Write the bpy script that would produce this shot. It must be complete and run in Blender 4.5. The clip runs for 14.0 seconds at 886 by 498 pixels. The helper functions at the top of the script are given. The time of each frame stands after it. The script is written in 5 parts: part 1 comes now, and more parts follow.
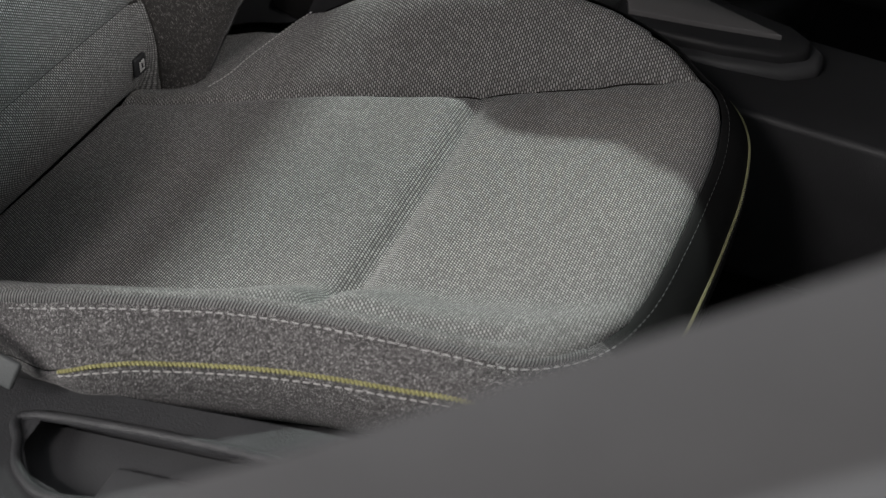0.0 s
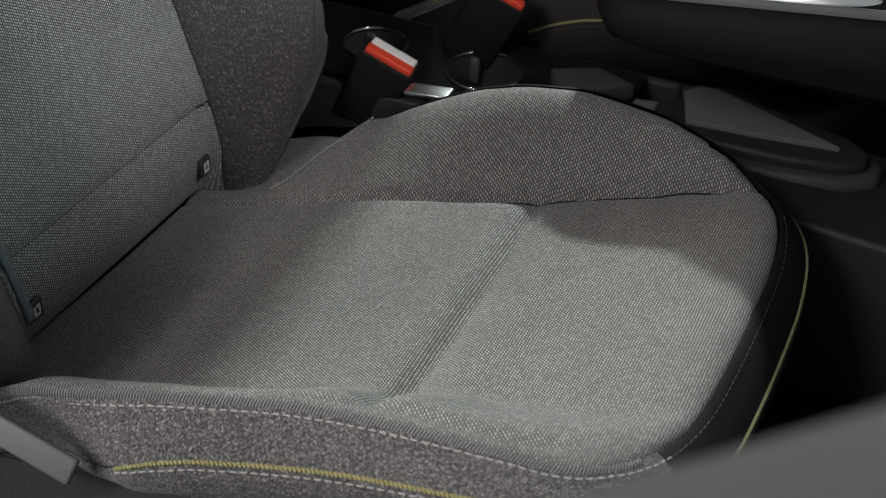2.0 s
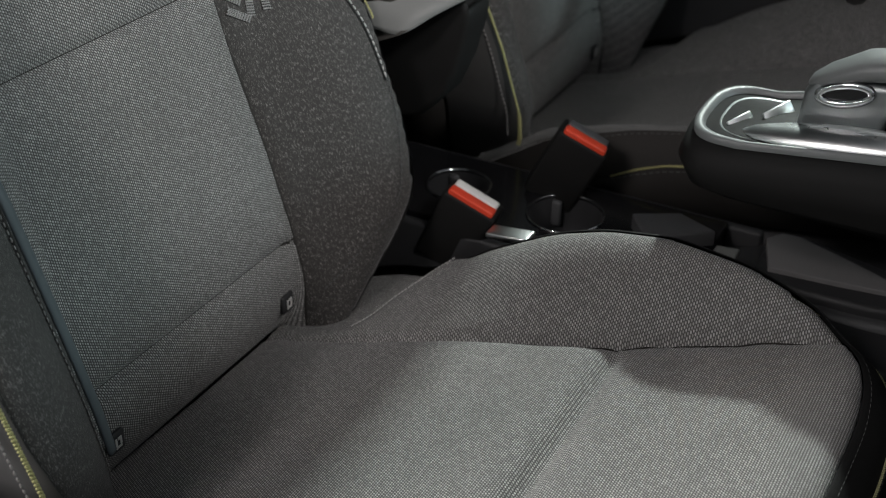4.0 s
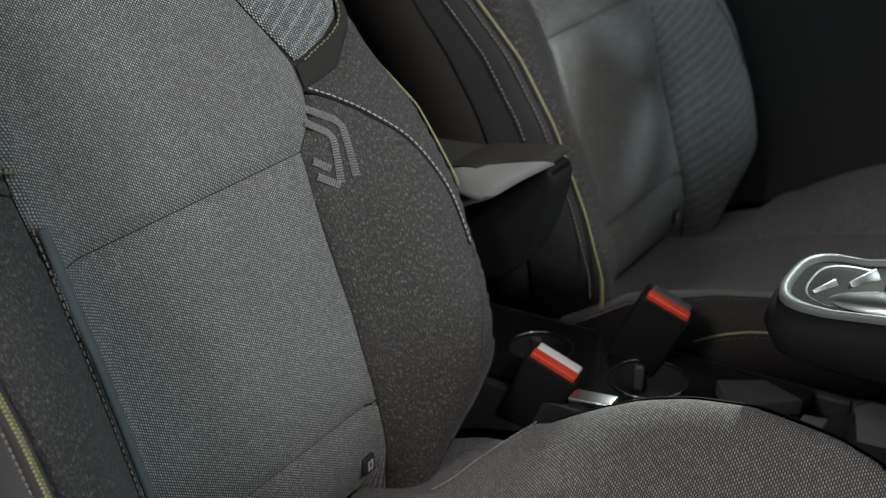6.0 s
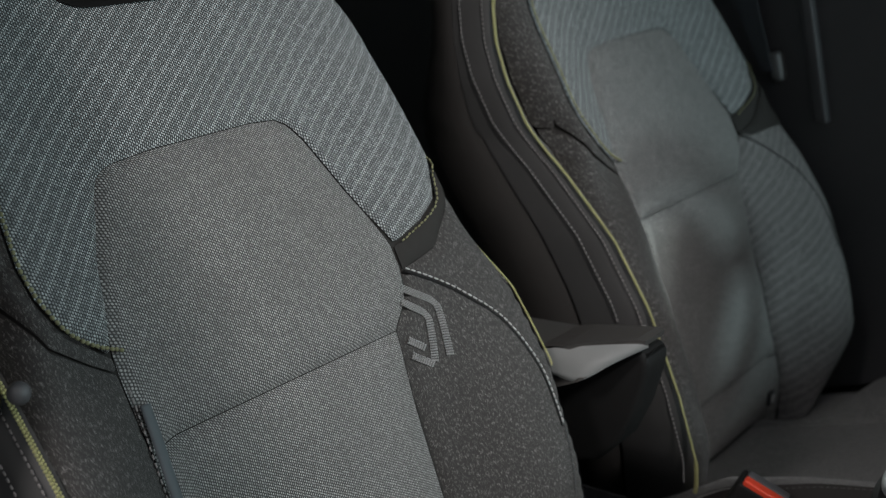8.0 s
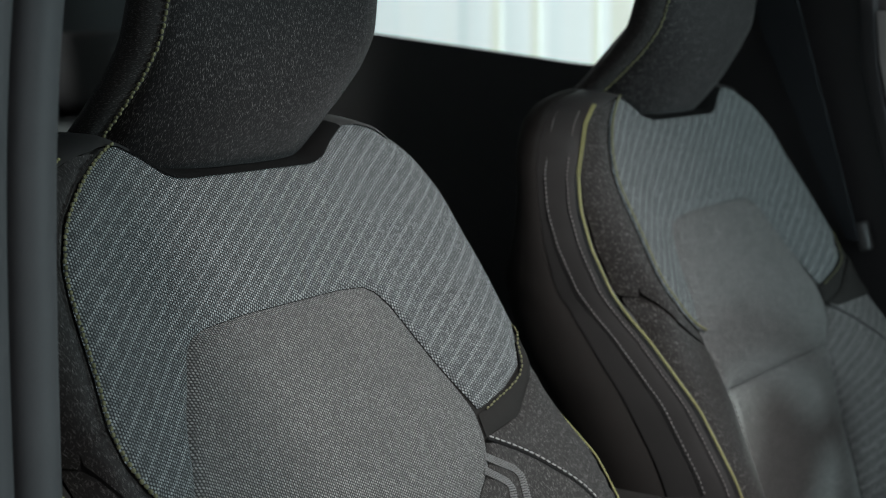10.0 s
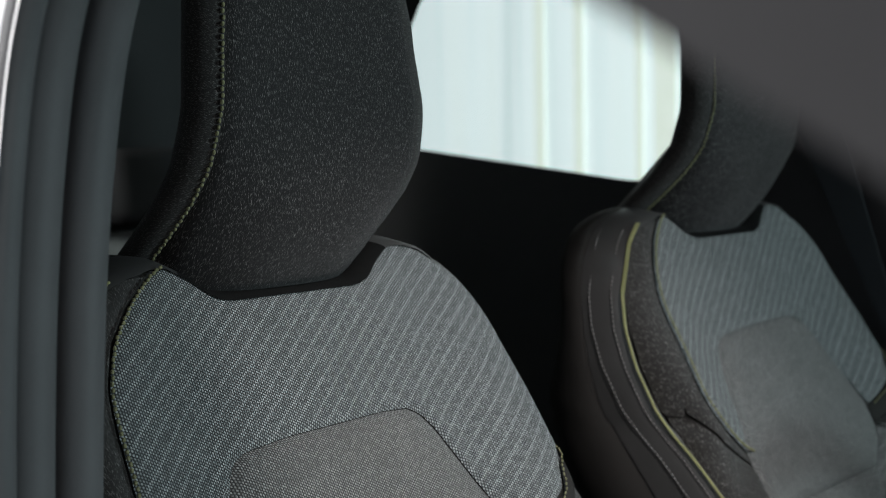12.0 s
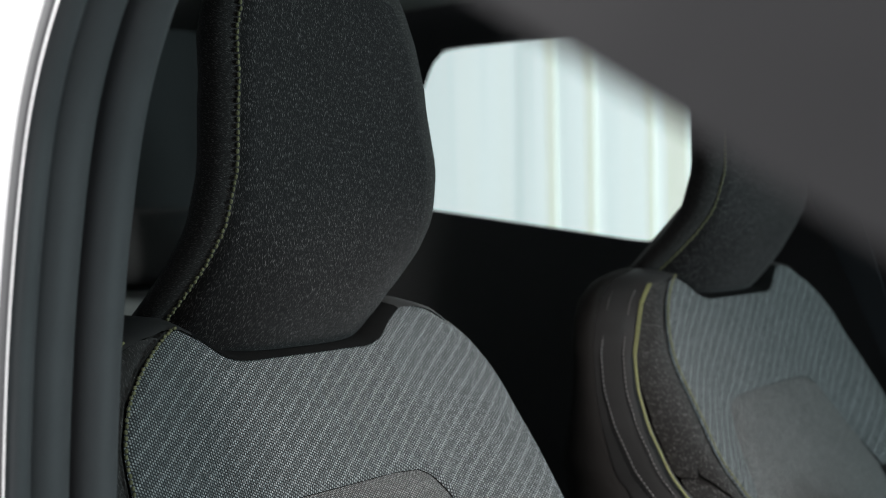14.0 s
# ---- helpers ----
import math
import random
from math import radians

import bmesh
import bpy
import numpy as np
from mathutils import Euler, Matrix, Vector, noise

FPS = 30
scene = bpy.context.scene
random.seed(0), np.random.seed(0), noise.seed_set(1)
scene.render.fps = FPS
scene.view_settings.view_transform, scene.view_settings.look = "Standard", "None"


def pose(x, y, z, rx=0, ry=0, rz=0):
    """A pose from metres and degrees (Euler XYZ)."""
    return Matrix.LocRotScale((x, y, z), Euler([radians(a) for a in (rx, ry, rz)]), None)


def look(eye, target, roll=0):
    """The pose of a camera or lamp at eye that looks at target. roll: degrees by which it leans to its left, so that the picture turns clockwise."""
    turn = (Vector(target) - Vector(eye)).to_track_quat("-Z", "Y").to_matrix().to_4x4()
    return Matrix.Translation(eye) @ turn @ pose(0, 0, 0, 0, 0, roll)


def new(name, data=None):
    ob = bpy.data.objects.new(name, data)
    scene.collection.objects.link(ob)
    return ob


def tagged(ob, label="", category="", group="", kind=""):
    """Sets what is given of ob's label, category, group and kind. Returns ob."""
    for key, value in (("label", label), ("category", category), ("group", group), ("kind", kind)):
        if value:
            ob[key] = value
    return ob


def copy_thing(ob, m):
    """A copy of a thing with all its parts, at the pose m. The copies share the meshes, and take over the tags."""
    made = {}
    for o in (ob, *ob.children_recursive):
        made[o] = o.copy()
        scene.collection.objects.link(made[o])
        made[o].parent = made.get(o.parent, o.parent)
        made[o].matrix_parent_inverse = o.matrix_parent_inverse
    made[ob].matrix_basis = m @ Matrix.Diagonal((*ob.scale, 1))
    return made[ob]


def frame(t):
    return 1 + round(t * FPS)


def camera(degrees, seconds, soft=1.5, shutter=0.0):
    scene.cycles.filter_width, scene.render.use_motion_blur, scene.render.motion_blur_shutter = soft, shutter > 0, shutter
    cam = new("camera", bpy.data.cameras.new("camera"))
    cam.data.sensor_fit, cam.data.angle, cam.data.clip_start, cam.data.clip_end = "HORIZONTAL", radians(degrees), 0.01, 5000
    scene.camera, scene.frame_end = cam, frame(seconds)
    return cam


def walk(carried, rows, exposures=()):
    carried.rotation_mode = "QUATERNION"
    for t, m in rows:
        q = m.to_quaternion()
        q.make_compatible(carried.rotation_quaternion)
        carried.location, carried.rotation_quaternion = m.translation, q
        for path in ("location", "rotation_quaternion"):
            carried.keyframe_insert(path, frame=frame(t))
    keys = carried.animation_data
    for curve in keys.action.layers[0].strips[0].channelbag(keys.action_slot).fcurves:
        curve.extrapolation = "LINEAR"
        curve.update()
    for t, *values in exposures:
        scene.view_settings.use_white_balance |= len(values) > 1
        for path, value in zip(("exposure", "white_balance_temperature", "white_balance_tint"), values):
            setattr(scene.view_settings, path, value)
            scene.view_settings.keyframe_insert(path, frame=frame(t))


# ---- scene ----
from mathutils.geometry import delaunay_2d_cdt

cam = camera(38.14, 14.0, 0.9)
PATH = [
    (0.0, 0.6710, -0.7735, 1.3349, 48.783, -1.784, 22.149),
    (0.5, 0.6706, -0.7727, 1.3372, 49.577, -1.620, 22.511),
    (1.0, 0.6706, -0.7752, 1.3383, 50.723, -1.594, 23.017),
    (1.5, 0.6697, -0.7760, 1.3414, 51.932, -1.407, 23.642),
    (2.0, 0.6694, -0.7777, 1.3421, 53.209, -1.208, 24.726),
    (2.2, 0.6690, -0.7781, 1.3432, 53.709, -1.165, 25.210),
    (4.3, 0.6679, -0.7777, 1.3594, 59.902, -0.089, 28.921),
    (4.5, 0.6679, -0.7785, 1.3616, 60.562, 0.186, 29.259),
    (5.0, 0.6672, -0.7801, 1.3641, 62.300, 0.238, 30.209),
    (5.5, 0.6650, -0.7822, 1.3675, 64.133, 0.340, 31.007),
    (6.0, 0.6644, -0.7834, 1.3682, 65.821, 0.445, 31.865),
    (6.5, 0.6628, -0.7855, 1.3714, 67.762, 0.514, 32.766),
    (7.0, 0.6615, -0.7866, 1.3760, 69.640, 0.570, 33.782),
    (7.5, 0.6615, -0.7891, 1.3805, 71.637, 0.663, 34.889),
    (8.0, 0.6609, -0.7907, 1.3835, 73.335, 0.786, 35.881),
    (8.5, 0.6602, -0.7933, 1.3861, 75.393, 0.899, 36.861),
    (9.0, 0.6612, -0.7952, 1.3900, 77.160, 0.916, 37.775),
    (9.2, 0.6612, -0.7960, 1.3908, 77.795, 0.912, 38.208),
    (11.3, 0.6614, -0.8036, 1.4028, 84.111, 0.871, 40.982),
    (11.5, 0.6620, -0.8024, 1.4047, 84.449, 0.986, 41.180),
    (12.0, 0.6647, -0.8021, 1.4079, 85.331, 0.928, 41.550),
    (12.5, 0.6666, -0.8046, 1.4106, 86.192, 0.889, 41.746),
    (13.0, 0.6672, -0.8049, 1.4098, 86.957, 0.931, 41.909),
    (13.5, 0.6683, -0.8058, 1.4091, 87.611, 0.959, 42.038),
    (14.0, 0.6684, -0.8070, 1.4099, 87.982, 0.923, 42.084),
]
EXPOSURES = [(0.0, 0.0, 6500, 10), (5.0, 0.0, 6480, 10), (11.0, 0.0, 6390, 10), (14.0, 0.0, 6390, 10)]
walk(cam, [(t, pose(x, y, z, a, b, c)) for t, x, y, z, a, b, c in PATH], EXPOSURES)
cam.data.dof.use_dof = True
cam.data.dof.focus_distance = 1.11
cam.data.dof.aperture_fstop = 6.0

# ---------------------------------------------------------------- light
world = bpy.data.worlds.new("showroom_air")
scene.world = world
world.use_nodes = True
wn = world.node_tree.nodes
wn["Background"].inputs[0].default_value = (0.90, 0.93, 0.975, 1)
wn["Background"].inputs[1].default_value = 0.32


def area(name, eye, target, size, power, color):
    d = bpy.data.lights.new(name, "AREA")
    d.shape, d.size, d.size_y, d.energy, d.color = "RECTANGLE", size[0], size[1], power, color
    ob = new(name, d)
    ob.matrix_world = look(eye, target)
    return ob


area("ceiling_spot_left", (0.04, 3.25, 3.25), (0.33, 0.0, 0.66), (0.13, 0.13), 175, (0.89, 1.0, 0.945))
# Unseen panel added ahead of the windscreen to light the backrests.
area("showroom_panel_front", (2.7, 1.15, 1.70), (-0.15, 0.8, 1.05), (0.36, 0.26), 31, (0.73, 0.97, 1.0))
# Unseen outside panel added to brighten the white pillar and seat sides.
area("showroom_panel_side", (-2.4, -2.7, 2.4), (-0.1, -0.4, 1.2), (1.3, 1.3), 100, (1.0, 0.98, 0.96))
# Unseen door-side panel added to fill the cushion and bolsters.
area("ceiling_panel_door", (-0.30, -2.2, 2.7), (0.30, 0.0, 0.7), (0.7, 0.5), 44, (1.0, 0.94, 0.93))
lamp = bpy.data.lights.new("ceiling_spot_right", "SPOT")
lamp.energy, lamp.color, lamp.shadow_soft_size = 225, (1.0, 0.965, 0.945), 0.19
lamp.spot_size, lamp.spot_blend = radians(21.5), 0.9
new("ceiling_spot_right", lamp).matrix_world = look((2.2, -0.70, 3.0), (-0.12, 0.24, 1.03))

# ---------------------------------------------------------------- materials


class Nodes:
    """A small writer of node trees."""

    def __init__(self, name, rough=0.6, metal=0.0):
        self.mat = bpy.data.materials.new(name)
        self.mat.use_nodes = True
        self.tree = self.mat.node_tree
        self.bsdf = self.tree.nodes["Principled BSDF"]
        self.bsdf.inputs["Roughness"].default_value = rough
        self.bsdf.inputs["Metallic"].default_value = metal

    def add(self, kind):
        return self.tree.nodes.new(kind)

    def link(self, a, b):
        self.tree.links.new(a, b)

    def put(self, socket, value):
        if isinstance(value, bpy.types.NodeSocket):
            self.link(value, socket)
        else:
            socket.default_value = value

    def math(self, op, a, b=0.0, c=0.0):
        n = self.add("ShaderNodeMath")
        n.operation = op
        for s, v in zip(n.inputs, (a, b, c)):
            self.put(s, v)
        return n.outputs[0]

    def noise(self, scale, detail=3.0, vec=None, rough=0.55):
        n = self.add("ShaderNodeTexNoise")
        n.inputs["Scale"].default_value = scale
        n.inputs["Detail"].default_value = detail
        n.inputs["Roughness"].default_value = rough
        if vec is not None:
            self.link(vec, n.inputs["Vector"])
        return n.outputs[0]

    def coords(self, kind="Object"):
        return self.add("ShaderNodeTexCoord").outputs[kind]

    def ramp(self, fac, stops):
        n = self.add("ShaderNodeValToRGB")
        el = n.color_ramp.elements
        while len(el) < len(stops):
            el.new(0.5)
        for e, (p, c) in zip(el, stops):
            e.position, e.color = p, (*c, 1)
        self.put(n.inputs[0], fac)
        return n.outputs[0]

    def mix(self, fac, a, b, blend="MIX"):
        n = self.add("ShaderNodeMix")
        n.data_type, n.blend_type = "RGBA", blend
        self.put(n.inputs[0], fac)
        for s, v in ((n.inputs[6], a), (n.inputs[7], b)):
            self.put(s, (*v, 1) if isinstance(v, tuple) else v)
        return n.outputs[2]

    def bump(self, height, strength=0.3, dist=0.001):
        n = self.add("ShaderNodeBump")
        n.inputs["Strength"].default_value = strength
        n.inputs["Distance"].default_value = dist
        self.put(n.inputs["Height"], height)
        self.link(n.outputs[0], self.bsdf.inputs["Normal"])

    def colour(self, value):
        self.put(self.bsdf.inputs["Base Color"], (*value, 1) if isinstance(value, tuple) else value)
        return self


def grain(name, dark, light, rough, scale=900, bump=0.25, dist=0.0004, metal=0.0, spread=25):
    """A plain moulded or painted surface with fine grain and a slow stain."""
    n = Nodes(name, rough, metal)
    co = n.coords()
    fine, slow = n.noise(scale, 2, co), n.noise(spread, 3, co)
    n.colour(n.mix(n.math("ADD", n.math("MULTIPLY", fine, 0.4), n.math("MULTIPLY", slow, 0.6)), dark, light))
    n.put(n.bsdf.inputs["Roughness"], n.math("MULTIPLY_ADD", slow, 0.16, rough - 0.08))
    if bump:
        n.bump(fine, bump, dist)
    return n.mat


def weave(name, dark, light, stripes=0.0, mott=0.35, pitch=(0.0023, 0.0027), reach=1.05):
    """Woven seat cloth: columns of raised oval thread knots, every second column half a knot lower, from the cloth's own metres."""
    n = Nodes(name, 0.8)
    uv = n.coords("UV")
    sep = n.add("ShaderNodeSeparateXYZ")
    n.link(uv, sep.inputs[0])
    drift = n.noise(26, 2, uv)
    wob = n.noise(420, 1, uv)
    u = n.math("MULTIPLY_ADD", wob, 0.0005, n.math("MULTIPLY_ADD", drift, 0.0004, sep.outputs[0]))
    v = n.math("MULTIPLY_ADD", wob, -0.0005, n.math("MULTIPLY_ADD", drift, -0.0004, sep.outputs[1]))
    cu = n.math("DIVIDE", u, pitch[0])
    col = n.math("FLOOR", cu)
    cv = n.math("MULTIPLY_ADD", n.math("FLOORED_MODULO", col, 2.0), 0.5, n.math("DIVIDE", v, pitch[1]))
    row = n.math("FLOOR", cv)
    du = n.math("SUBTRACT", n.math("SUBTRACT", cu, col), 0.5)
    dv = n.math("SUBTRACT", n.math("SUBTRACT", cv, row), 0.5)
    du = n.math("MULTIPLY_ADD", dv, 0.22, du)
    r2 = n.math("ADD", n.math("POWER", n.math("MULTIPLY", du, 2.25), 2.0), n.math("POWER", n.math("MULTIPLY", dv, 2.05), 2.0))
    knot = n.add("ShaderNodeMapRange")
    knot.interpolation_type = "SMOOTHSTEP"
    n.put(knot.inputs[0], r2)
    for i, w in ((1, 0.06), (2, reach), (3, 1.0), (4, 0.0)):
        knot.inputs[i].default_value = w
    cell = n.add("ShaderNodeCombineXYZ")
    n.put(cell.inputs[0], col)
    n.put(cell.inputs[1], row)
    chance = n.add("ShaderNodeTexWhiteNoise")
    chance.noise_dimensions = "2D"
    n.link(cell.outputs[0], chance.inputs["Vector"])
    lot = n.math("POWER", chance.outputs["Value"], 1.5)
    fibre = n.noise(900, 2, uv, 0.7)
    shine = n.math("MULTIPLY_ADD", lot, 0.75, 0.55)
    if stripes:
        d = n.math("MULTIPLY", n.math("SUBTRACT", n.math("MULTIPLY", u, 0.70), v), 2 * math.pi / 0.0150)
        line = n.math("POWER", n.math("MULTIPLY_ADD", n.math("SINE", d), 0.5, 0.5), 10.0)
        shine = n.math("MULTIPLY", shine, n.math("MULTIPLY_ADD", line, 1.2 * stripes, 0.80))
        fibre = n.math("MULTIPLY_ADD", line, 0.10 * stripes, fibre)
    fac = n.math("MULTIPLY", n.math("MULTIPLY_ADD", fibre, 0.9, 0.5), n.math("MULTIPLY", knot.outputs[0], shine))
    fac = n.math("MULTIPLY_ADD", fibre, 0.12, fac)
    colour = n.mix(fac, dark, light)
    slow = n.noise(18, 3, uv)
    n.colour(n.mix(n.math("MULTIPLY", slow, mott), colour, tuple(c * 2.0 for c in dark)))
    n.bump(n.math("MULTIPLY_ADD", fibre, 0.3, knot.outputs[0]), 0.55, 0.0011)
    n.bsdf.inputs["Sheen Weight"].default_value = 0.12
    n.bsdf.inputs["Specular IOR Level"].default_value = 0.3
    return n.mat


def ribbed(name, dark, light, pitch):
    """A narrow band of upright ribs, from the cloth's own metres."""
    n = Nodes(name, 0.7)
    uv = n.coords("UV")
    sep = n.add("ShaderNodeSeparateXYZ")
    n.link(uv, sep.inputs[0])
    lean = n.math("MULTIPLY_ADD", sep.outputs[1], 0.35, sep.outputs[0])
    rib = n.math("MULTIPLY_ADD", n.math("SINE", n.math("MULTIPLY", lean, 2 * math.pi / pitch)), 0.5, 0.5)
    fleck = n.noise(600, 2, uv)
    n.colour(n.mix(n.math("MULTIPLY", n.math("POWER", rib, 1.6), n.math("MULTIPLY_ADD", fleck, 1.4, 0.2)), dark, light))
    n.bump(rib, 0.8, 0.0012)
    return n.mat


def flecked(name, dark, light, leans, amount=1.0, scales=(2300, 1900), cut=0.0):
    """Dark felt with fine, bright, slanted hairs that lie in two directions."""
    n = Nodes(name, 0.8)
    uv = n.coords("UV")
    hairs = None
    for lean, scale in zip(leans, scales):
        turn = n.add("ShaderNodeMapping")
        turn.inputs["Rotation"].default_value = (0, 0, lean)
        n.link(uv, turn.inputs[0])
        pull = n.add("ShaderNodeMapping")
        pull.inputs["Scale"].default_value = (1.0, 0.15, 1.0)
        n.link(turn.outputs[0], pull.inputs[0])
        h = n.noise(scale, 2, pull.outputs[0], 0.6)
        hairs = h if hairs is None else n.math("MAXIMUM", hairs, h)
    patch, slow = n.noise(140, 3, uv), n.noise(45, 3, uv)
    mix = n.math("MULTIPLY_ADD", patch, 0.10, n.math("MULTIPLY", hairs, 0.92))
    fac = n.ramp(mix, [(0.545 + cut, (0, 0, 0)), (0.60 + cut, (0.16 * amount,) * 3), (0.645 + cut, (0.5 * amount,) * 3), (0.70 + cut, (amount,) * 3)])
    col = n.mix(fac, dark, light)
    n.colour(n.mix(n.math("MULTIPLY", slow, 0.4), col, tuple(c * 0.7 for c in dark)))
    n.bump(mix, 0.6, 0.0009)
    n.bsdf.inputs["Sheen Weight"].default_value = 0.12
    n.bsdf.inputs["Specular IOR Level"].default_value = 0.4
    return n.mat


CLOTH = weave("woven_grey_cloth", (0.043, 0.0416, 0.0402), (0.475, 0.462, 0.448), mott=0.34, reach=1.03)
CLOTH_BAND = ribbed("ribbed_cloth_edge_band", (0.024, 0.024, 0.024), (0.40, 0.40, 0.39), 0.0025)
STRIPE = weave("striped_woven_cloth", (0.020, 0.0215, 0.022), (0.58, 0.60, 0.60), stripes=1.0, mott=0.22, reach=0.90)
STRIPE_DIM = weave("faint_striped_cloth", (0.046, 0.044, 0.043), (0.42, 0.40, 0.39), stripes=0.9)
MELANGE = flecked("charcoal_melange_cloth", (0.039, 0.0355, 0.0335), (0.30, 0.285, 0.27), (0.25, -0.3), 1.0, (1500, 1300), 0.008)
HAIRCLOTH = flecked("charcoal_flecked_side_cloth", (0.040, 0.037, 0.0365), (0.92, 0.89, 0.88), (0.9, -0.5), 1.0, (2300, 1900), -0.002)
SKIRTCLOTH = flecked("charcoal_flecked_skirt_cloth", (0.043, 0.040, 0.0395), (0.85, 0.83, 0.82), (0.3, -0.2), 1.0, (2300, 1900), -0.002)
HEADCLOTH = flecked("dark_headrest_cloth", (0.0128, 0.0110, 0.0112), (0.43, 0.395, 0.385), (0.12, -0.2), 1.0, (1600, 1350), 0.024)
PIPING = grain("blue_grey_piping_cloth", (0.070, 0.082, 0.090), (0.105, 0.120, 0.130), 0.7, 1600, 0.3)
LEATHER = grain("dark_smooth_upholstery", (0.062, 0.060, 0.059), (0.088, 0.085, 0.083), 0.5, 1400, 0.25)
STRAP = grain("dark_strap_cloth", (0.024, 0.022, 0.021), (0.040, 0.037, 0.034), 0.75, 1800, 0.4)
PLASTIC = grain("black_grained_plastic", (0.018, 0.018, 0.019), (0.032, 0.032, 0.034), 0.55, 700, 0.5, 0.0006)
HIDE_PLASTIC = grain("leather_grained_plastic", (0.030, 0.030, 0.032), (0.052, 0.052, 0.055), 0.46, 760, 0.9, 0.0010)
GREY_PLASTIC = grain("grey_grained_plastic", (0.055, 0.055, 0.058), (0.080, 0.080, 0.083), 0.5, 700, 0.5, 0.0006)
DOOR_TRIM = grain("satin_grey_door_trim", (0.145, 0.145, 0.148), (0.19, 0.19, 0.193), 0.5, 600, 0.2)
FRAME_TRIM = grain("dark_satin_frame_trim", (0.030, 0.030, 0.032), (0.045, 0.045, 0.046), 0.5, 600, 0.2)
GLOSS = grain("gloss_black_plastic", (0.006, 0.006, 0.007), (0.010, 0.010, 0.011), 0.16, 500, 0.03)
RUBBER = grain("black_rubber_seal", (0.080, 0.082, 0.085), (0.115, 0.118, 0.122), 0.5, 500, 0.2)
CHROME = grain("chrome", (0.62, 0.63, 0.64), (0.72, 0.73, 0.74), 0.14, 400, 0.02, metal=1.0)
BRIGHT = grain("bright_polished_metal", (0.74, 0.76, 0.76), (0.84, 0.85, 0.85), 0.3, 400, 0.02, metal=1.0)
SATIN = grain("satin_silver", (0.28, 0.30, 0.30), (0.36, 0.38, 0.38), 0.42, 900, 0.08, metal=0.9)
GREY_SATIN = grain("grey_satin_plastic", (0.14, 0.148, 0.148), (0.19, 0.20, 0.20), 0.4, 900, 0.15)
RED = grain("red_buckle_plastic", (0.62, 0.045, 0.02), (0.78, 0.075, 0.03), 0.35, 500, 0.05)
PALE = grain("pale_buckle_face", (0.68, 0.66, 0.64), (0.78, 0.76, 0.74), 0.4, 500, 0.05)
PAINT = grain("white_car_paint", (0.76, 0.78, 0.78), (0.82, 0.83, 0.83), 0.16, 300, 0.0)
YELLOW = grain("yellow_green_piping_thread", (0.17, 0.155, 0.045), (0.66, 0.63, 0.30), 0.75, 900, 0.8, 0.0008, spread=500)
OLIVE = grain("olive_stitch_thread", (0.16, 0.155, 0.075), (0.36, 0.345, 0.19), 0.75, 900, 0.8, 0.0008, spread=500)
THREAD = grain("pale_grey_thread", (0.46, 0.45, 0.44), (0.68, 0.67, 0.65), 0.75, 1500, 0.6, 0.0006, spread=300)
DIM_THREAD = grain("dark_grey_thread", (0.05, 0.05, 0.05), (0.11, 0.11, 0.11), 0.75, 1500, 0.6, 0.0006, spread=300)
SIDE_THREAD = grain("rose_grey_thread", (0.20, 0.185, 0.18), (0.32, 0.30, 0.29), 0.75, 1500, 0.6, 0.0006, spread=300)
EMBLEM = grain("pale_emblem_thread", (0.20, 0.20, 0.196), (0.46, 0.455, 0.45), 0.75, 1500, 0.6, 0.0006, spread=700)
BLACK = grain("black_smooth_cloth", (0.009, 0.009, 0.009), (0.017, 0.0165, 0.016), 0.6, 1400, 0.3)
BENCH = grain("dark_grey_bench_cloth", (0.045, 0.047, 0.048), (0.070, 0.072, 0.073), 0.9, 900, 0.6, 0.001)
LEVER = grain("grey_grained_lever", (0.105, 0.112, 0.112), (0.15, 0.158, 0.158), 0.55, 600, 0.6, 0.0006)
PAD_GREY = grain("grey_rubber_pad", (0.145, 0.14, 0.14), (0.19, 0.185, 0.185), 0.7, 700, 0.4)
ARM_TOP = grain("brown_grey_armrest_vinyl", (0.046, 0.043, 0.040), (0.066, 0.061, 0.057), 0.5, 900, 0.3)
CARPET = grain("black_carpet", (0.012, 0.012, 0.013), (0.030, 0.029, 0.029), 0.95, 1200, 0.9, 0.002)
LINER = grain("dark_headliner", (0.05, 0.05, 0.052), (0.075, 0.075, 0.076), 0.95, 1200, 0.4)
WEBBING = grain("blue_grey_belt_webbing", (0.030, 0.036, 0.042), (0.050, 0.058, 0.066), 0.7, 1500, 0.6)
ARMREST = grain("pale_grey_armrest_trim", (0.17, 0.175, 0.17), (0.23, 0.235, 0.23), 0.42, 800, 0.2)
FLOOR = grain("pale_showroom_floor", (0.42, 0.43, 0.43), (0.52, 0.53, 0.53), 0.35, 200, 0.05)

for dull in (CARPET, BLACK, STRAP):
    dull.node_tree.nodes["Principled BSDF"].inputs["Specular IOR Level"].default_value = 0.15

glass = Nodes("window_glass", 0.02)
glass.colour((0.86, 0.92, 0.90))
glass.bsdf.inputs["Transmission Weight"].default_value = 1.0
glass.bsdf.inputs["IOR"].default_value = 1.02
GLASS = glass.mat


